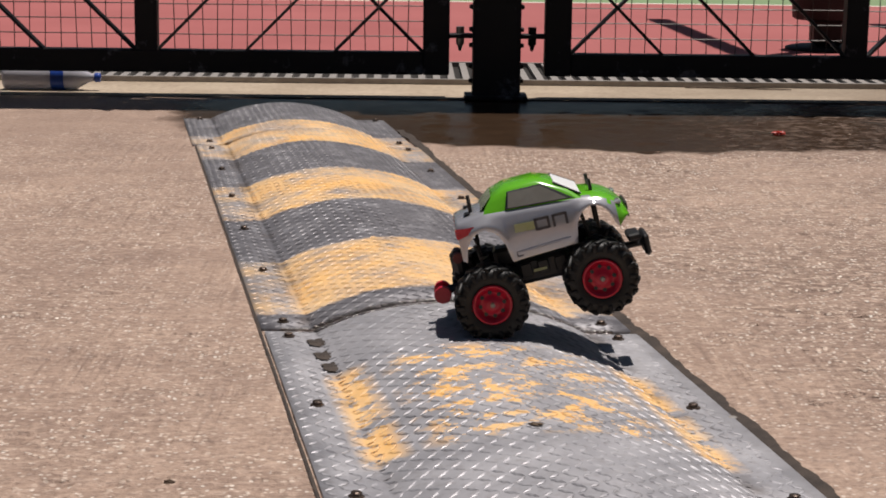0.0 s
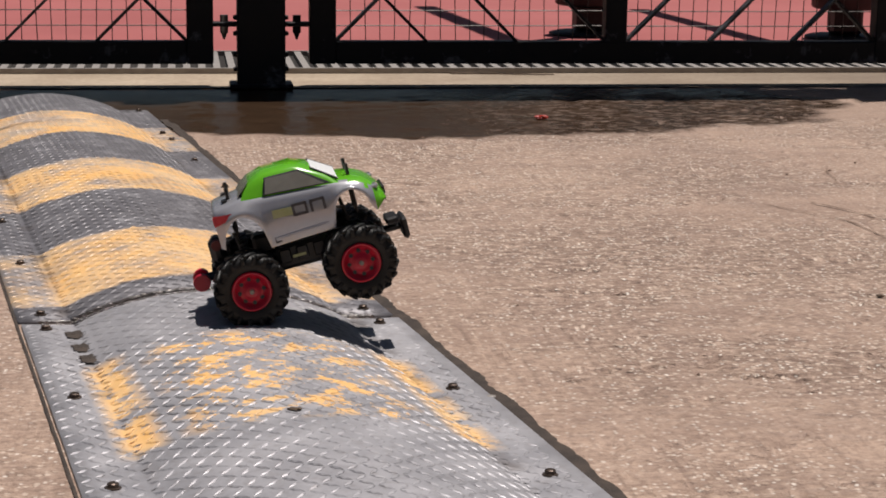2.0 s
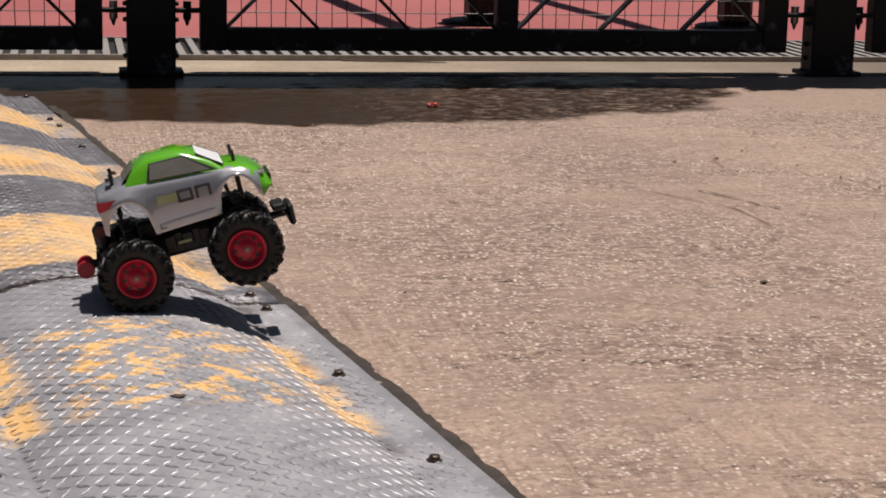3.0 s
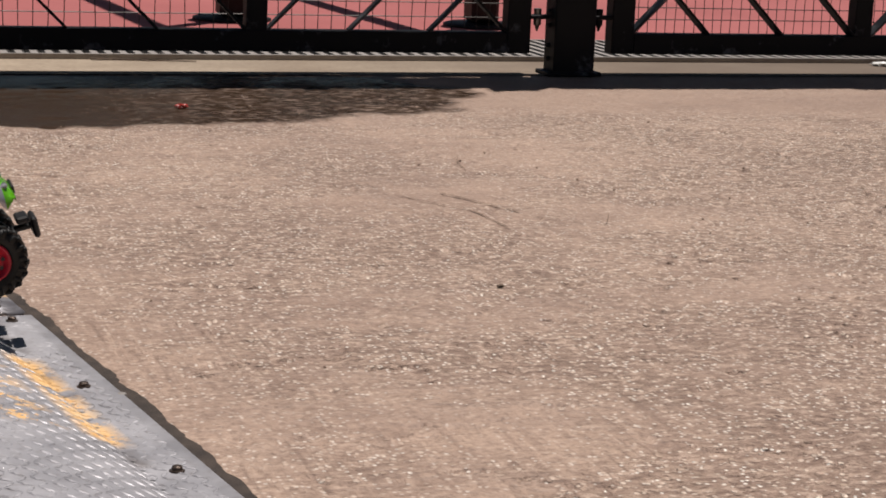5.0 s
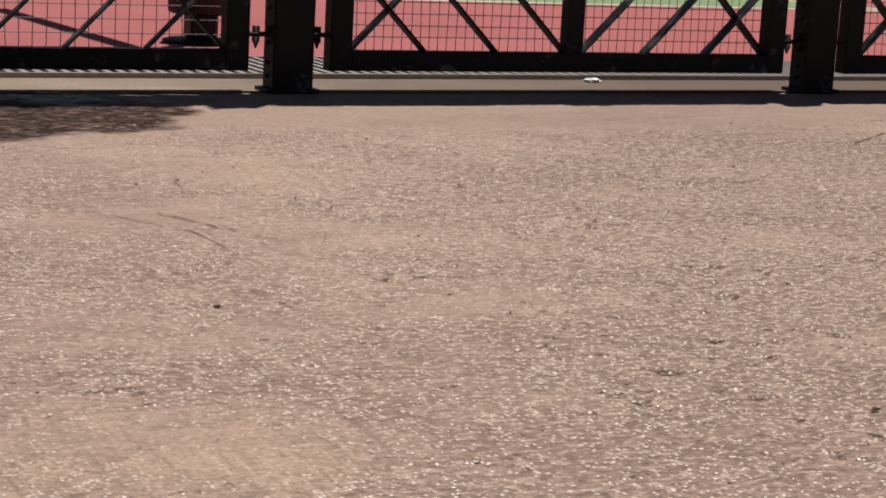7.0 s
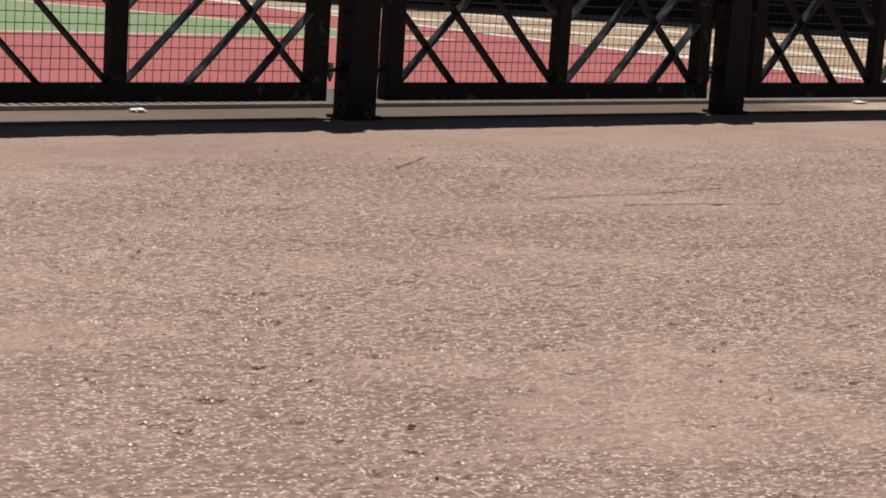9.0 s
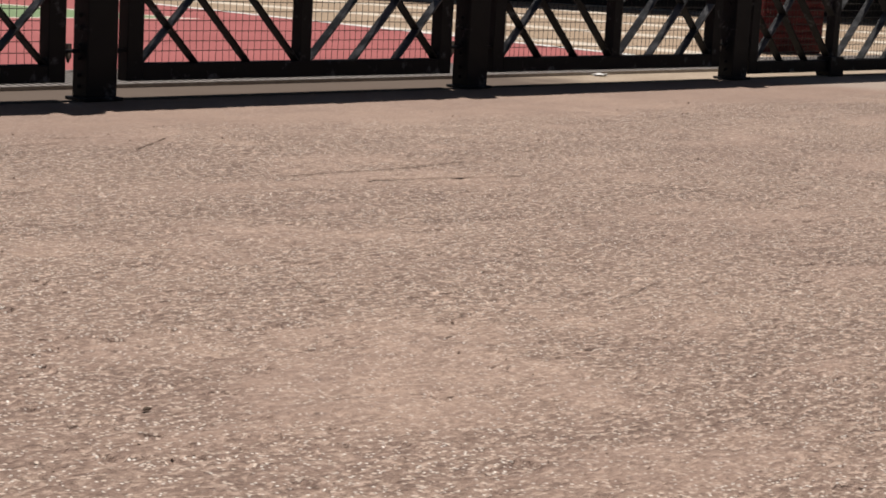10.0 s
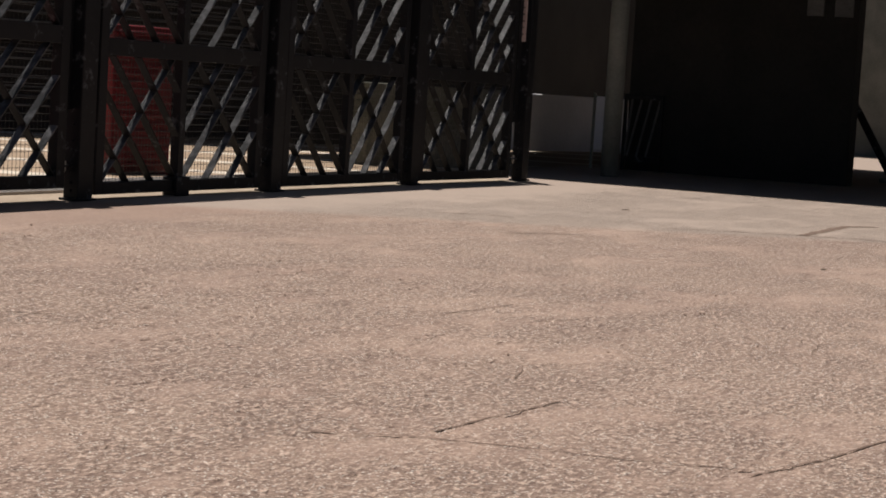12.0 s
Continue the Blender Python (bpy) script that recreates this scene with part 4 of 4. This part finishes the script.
        part("pillar_trim", rod((0.1890, side * 0.0605, 0.2042), (0.1470, side * 0.0468, 0.2322), 0.0017, 8), BLACK, body, "black windscreen trim")
        y0, y1 = sorted((side * 0.0790, side * 0.0802))
        part("mark", boxed((0.060, y0, 0.126), (0.0625, y1, 0.136)), DECAL, body)
        part("mark", boxed((0.0625, y0, 0.126), (0.071, y1, 0.1285)), DECAL, body)
        part("vent", boxed((-0.012, side * 0.035 - 0.010, 0.2105), (-0.002, side * 0.035 + 0.010, 0.2125)), BLACK, body)
        part("headlamp", boxed((0.238, min(side * 0.044, side * 0.066), 0.172), (0.252, max(side * 0.044, side * 0.066), 0.180), None, 0.003), SILVER, body)
        for x, z in ((0.0, 0.205), (0.208, 0.194)):
            part("body_post", rod((x, side * 0.030, z - 0.06), (x, side * 0.030, z + 0.026), 0.0032, 8), BLACK, body)
    part("grille", boxed((0.257, -0.035, 0.152), (0.263, 0.035, 0.168), None, 0.002), BLACK, body)
    # door graphics as plain rounded shapes
    for side in (-1, 1):
        for x0, closed in ((0.100, True), (0.131, False)):
            bm = bmesh.new()
            y0, y1 = sorted((side * 0.0790, side * 0.0802))
            w, z0, z1, th = 0.0265, 0.163, 0.184, 0.0045
            add_box(bm, (x0, y0, z0), (x0 + th, y1, z1))
            add_box(bm, (x0 + w - th, y0, z0), (x0 + w, y1, z1))
            add_box(bm, (x0 + 0.002, y0, z1 - th), (x0 + w - 0.002, y1, z1 + 0.0005))
            if closed:
                add_box(bm, (x0 + 0.002, y0, z0 - 0.0005), (x0 + w - 0.002, y1, z0 + th))
            part("decal", bm, DECAL, body)
        y0, y1 = sorted((side * 0.0790, side * 0.0799))
        part("stripe", boxed((0.060, y0, 0.170), (0.097, y1, 0.184), pose(0, 0, 0, 0, 2, 0)), LIME, body, "faded lime stripe")
    return car


toy_truck(Matrix.Translation((0.046, 3.352, 0.0605)) @ Matrix.Rotation(radians(-14.3), 4, "Y") @ Matrix.Translation((0, 0, 0)))

# ---- small things on the ground ----
bottle = thing("plastic_bottle", pose(-1.30, 7.465, 0.0535, 0, 0, 178) @ Matrix.Scale(1.08, 4), "clear plastic water bottle with a blue label lying down", "bottle")
part("shell", lathe([(0.014, 0.018), (0.014, 0.03), (0.020, 0.045), (0.042, 0.085), (0.045, 0.10), (0.0435, 0.12), (0.045, 0.14), (0.045, 0.20), (0.043, 0.215), (0.045, 0.23), (0.045, 0.335), (0.040, 0.345)], 24, "X"), PET, bottle, "", True)
part("label", lathe([(0.0455, 0.125), (0.0458, 0.13), (0.0458, 0.168), (0.0455, 0.172)], 24, "X"), BLUE, bottle, "blue paper label", True)
part("cap", lathe([(0.0155, 0.0), (0.0165, 0.003), (0.0165, 0.018), (0.0155, 0.020)], 18, "X"), BLUE, bottle, "blue screw cap", True)


def crumple(name, x, y, z, size, material, label, category):
    bm = bmesh.new()
    bmesh.ops.create_icosphere(bm, subdivisions=3, radius=1.0)
    for v in bm.verts:
        d = 0.75 + 0.5 * noise.noise(v.co * 2.2 + Vector((x, y, 0)))
        v.co = Vector((v.co.x * size[0] * d, v.co.y * size[1] * d, (v.co.z * d + 0.75) * size[2]))
    ob = part(name, bm, material, None)
    ob.location = (x, y, z)
    return tagged(ob, label, category)


crumple("paper_scrap", 4.60, 7.70, 0.004, (0.055, 0.04, 0.012), PAPER, "crumpled white paper scrap on the threshold", "paper")
crumple("paper_scrap", 10.03, 7.74, 0.004, (0.085, 0.05, 0.012), PAPER, "flat white paper scrap on the threshold", "paper")
crumple("plastic_scrap", 1.116, 6.37, 0.0, (0.028, 0.02, 0.010), RED_SCRAP, "small red plastic scrap on wet concrete", "litter")
for u, s in ((-0.252, -0.07), (-0.250, -0.165), (-0.246, -0.245)):
    x, y, z = hump_at(u, s)
    crumple("dirt_patch", x, y, z, (0.022, 0.032, 0.0022), TAR, "dark dried dirt patch on the steel flange", "dirt")
cap = part("bottle_cap", lathe([(0.014, 0.0), (0.0145, 0.003), (0.0125, 0.006), (0.004, 0.0065)], 18, "Z"), GRATE, None)
cap.location = (0.396, 2.975, 0.003)
cap.scale = (0.55, 0.55, 0.5)
tagged(cap, "flattened steel bottle cap beside the hump", "bottle cap")
leaf = crumple("dry_leaf", 0.07, 2.72, hump_z(0.0), (0.014, 0.006, 0.003), TWIG, "dry brown leaf lying on the hump", "leaf")
for x, y, long in ((2.17, 2.59, 0.012), (1.283, 3.637, 0.011), (15.365, 4.854, 0.07), (11.134, 2.231, 0.035), (-0.44, 2.64, 0.010)):
    crumple("dry_leaf", x, y, 0.0, (long, long * 0.55, 0.004), TWIG, "small dry curled leaf lying on the concrete", "leaf")
bm = rod((1.0, 7.76, 0.010), (1.42, 7.70, 0.009), 0.004, 6, 0.002)
tagged(part("twig", bm, TWIG, None), "thin dark twig on the threshold strip", "twig")

# ---- behind the gate ----
def pedestal(x, y):
    st = thing("court_post", pose(x, y, 0.006), "tall black court post with a round weighted drum", "post", "court posts")
    part("mast", rod((0, 0, 0.46), (0, 0, 3.1), 0.045, 14), RUBBER, st, "", True)
    part("boom", boxed((-0.06, 0.0, 3.0), (0.06, 2.5, 3.12), pose(0, 0, 0, 0, 0, 3), 0.01), RUBBER, st)
    part("foot", lathe([(0.20, 0.0), (0.20, 0.012), (0.17, 0.02)], 28, "Z"), RUBBER, st, "", True)
    part("stem", boxed((-0.075, -0.075, 0.02), (0.075, 0.075, 0.16), None, 0.02), RUBBER, st)
    part("drum", lathe([(0.155, 0.15), (0.172, 0.16), (0.178, 0.30), (0.172, 0.46), (0.15, 0.47)], 32, "Z"), RUBBER, st, "", True)


pedestal(1.97, 9.62)
pedestal(3.25, 9.42)

cabinet = thing("red_cabinet", pose(14.45, 9.25, 0.006, 0, 0, -14), "dull red metal cabinet with louvred front in shade", "cabinet")
part("body", boxed((-0.36, -0.20, 0.0), (0.36, 0.25, 1.30), None, 0.01), CABINET_RED, cabinet)
for k in range(17):
    part("louvre", boxed((-0.33, -0.222, 0.06 + k * 0.072), (0.33, -0.198, 0.10 + k * 0.072), None, 0.004), CABINET_RED, cabinet)


def wall_box(name, a, b, material, label, category="wall", m=None):
    ob = part(name, boxed(a, b, None, 0.01), material, None)
    if m is not None:
        ob.matrix_basis = m
    return tagged(ob, label, category, "", "structure")


# building beyond the court, coloured as if in shade
wall_box("wall_north", (0, 0, 0), (15, 0.4, 9), SHADE_WALL, "building wall beyond the paving, shade put into its colour", "wall", pose(13.0, 22.4, 0, 0, 0, -40))
shutter = thing("shutter", pose(13.0, 22.4, 0, 0, 0, -40), "dark grey louvred shutter wall with thin horizontal slats", "shutter", "", "structure")
SLAT = part("slat", boxed((0.2, -0.055, 0.0), (14.6, -0.004, 0.028), None, 0.004), SHUTTER, shutter)
SLAT.location.z = 0.35
for k in range(1, 30):
    ob = new("slat", SLAT.data)
    ob.parent = shutter
    ob.location.z = 0.35 + 0.125 * k
# overhang added out of view to keep sun and sky off the wall
wall_box("added_canopy_north", (0, -1.3, 4.2), (15, 0.1, 4.5), SHADE_WALL, "unseen canopy added to shade the building wall", "canopy", pose(13.0, 22.4, 0, 0, 0, -40))
wall_box("wall_stone", (0, 0, 0), (2.0, 0.3, 0.95), STONE, "low lichened grey stone wall behind the gate", "wall", pose(19.55, 9.36, 0, 0, 0, -28))
wall_box("wall_white", (0, 0, 0.0), (4.6, 0.3, 0.95), PALE_WALL, "low pale grey rendered wall in shade", "wall", pose(29.4, 11.3, 0, 0, 0, -12))
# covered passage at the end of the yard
wall_box("wall_back", (24.3, 12.8, 0), (44, 13.2, 9), SHADE_WALL, "wall behind the low pale wall, shade put into its colour")
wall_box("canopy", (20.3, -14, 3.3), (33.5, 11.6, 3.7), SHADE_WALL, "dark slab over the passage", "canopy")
wall_box("wall_east", (24.6, 4.95, 0), (25.0, 7.95, 3.3), SHADE_WALL, "wall under the passage roof, shade put into its colour", "wall")
bm = rod((21.9, 7.24, 0), (21.9, 7.24, 3.3), 0.11, 24)
tagged(part("column", bm, COLUMN, None, "", True), "round grey concrete column under the slab", "column", "", "structure")
wall_box("wall_far", (44, -20, 0), (44.4, 20, 9), COLUMN, "grey wall past the passage", "wall")
# wall added behind the camera, outside every view
wall_box("wall_south", (-30, -16, 0), (60, -15.6, 5), COLUMN, "unseen grey wall added behind the yard", "wall")

pole = thing("sign_pole", pose(24.4, 8.36, 0), "thin grey steel pole with a small white plate", "pole")
part("shaft", rod((0, 0, 0), (0, 0, 1.0), 0.02, 10), COLUMN, pole)
part("plate", boxed((-0.02, -0.21, 0.25), (0.0, -0.03, 0.96), None, 0.004), PALE_WALL, pole)
notice = thing("notice_board", pose(18.847, 7.33, 1.47), "pale pink notice board with faded dark lines of writing", "notice")
part("panel", boxed((-0.008, -0.10, 0.0), (0.012, 0.10, 0.44), None, 0.003), NOTICE, notice)
for k in range(5):
    part("line", boxed((-0.0105, -0.08, 0.07 + k * 0.07), (-0.0085, 0.08 - 0.03 * (k % 2), 0.085 + k * 0.07)), DECAL, notice)

# old lattice leaf leaning in the dark passage, a raking strut and upper panes
lattice = thing("lattice_panel", pose(24.44, 7.45, 0.0), "dark steel lattice panel in the shaded passage", "panel")
part("stile", boxed((-0.03, -0.04, 0), (0.03, 0.0, 1.02)), GATE, lattice)
part("stile", boxed((-0.03, 0.46, 0), (0.03, 0.50, 1.02)), GATE, lattice)
part("rail", boxed((-0.028, 0.0, 0.12), (0.028, 0.46, 0.19)), GATE, lattice)
part("rail", boxed((-0.028, 0.0, 0.95), (0.028, 0.46, 1.02)), GATE, lattice)
for k in range(4):
    part("bar", rod((-0.005, 0.13 * k, 0.95), (-0.005, min(0.46, 0.13 * k + 0.16), 0.19), 0.016, 8), SHUTTER, lattice)
strut = thing("raking_strut", pose(27.3, 4.86, 0), "dark raking steel strut on a small pad", "strut")
part("beam", rod((0, 0, 0.05), (0, 0.72, 1.25), 0.055, 10), GATE, strut)
part("pad", boxed((-0.16, -0.16, 0.0), (0.16, 0.16, 0.06), None, 0.01), COLUMN, strut)
window = thing("window_1", pose(24.585, 5.0, 2.16), "dim grey panes high in the dark passage wall", "window", "", "structure")
for y0, y1 in ((0.02, 0.26), (0.40, 0.62)):
    part("pane", boxed((-0.012, y0, 0.0), (0.012, y1, 0.55), None, 0.004), SHUTTER, window)
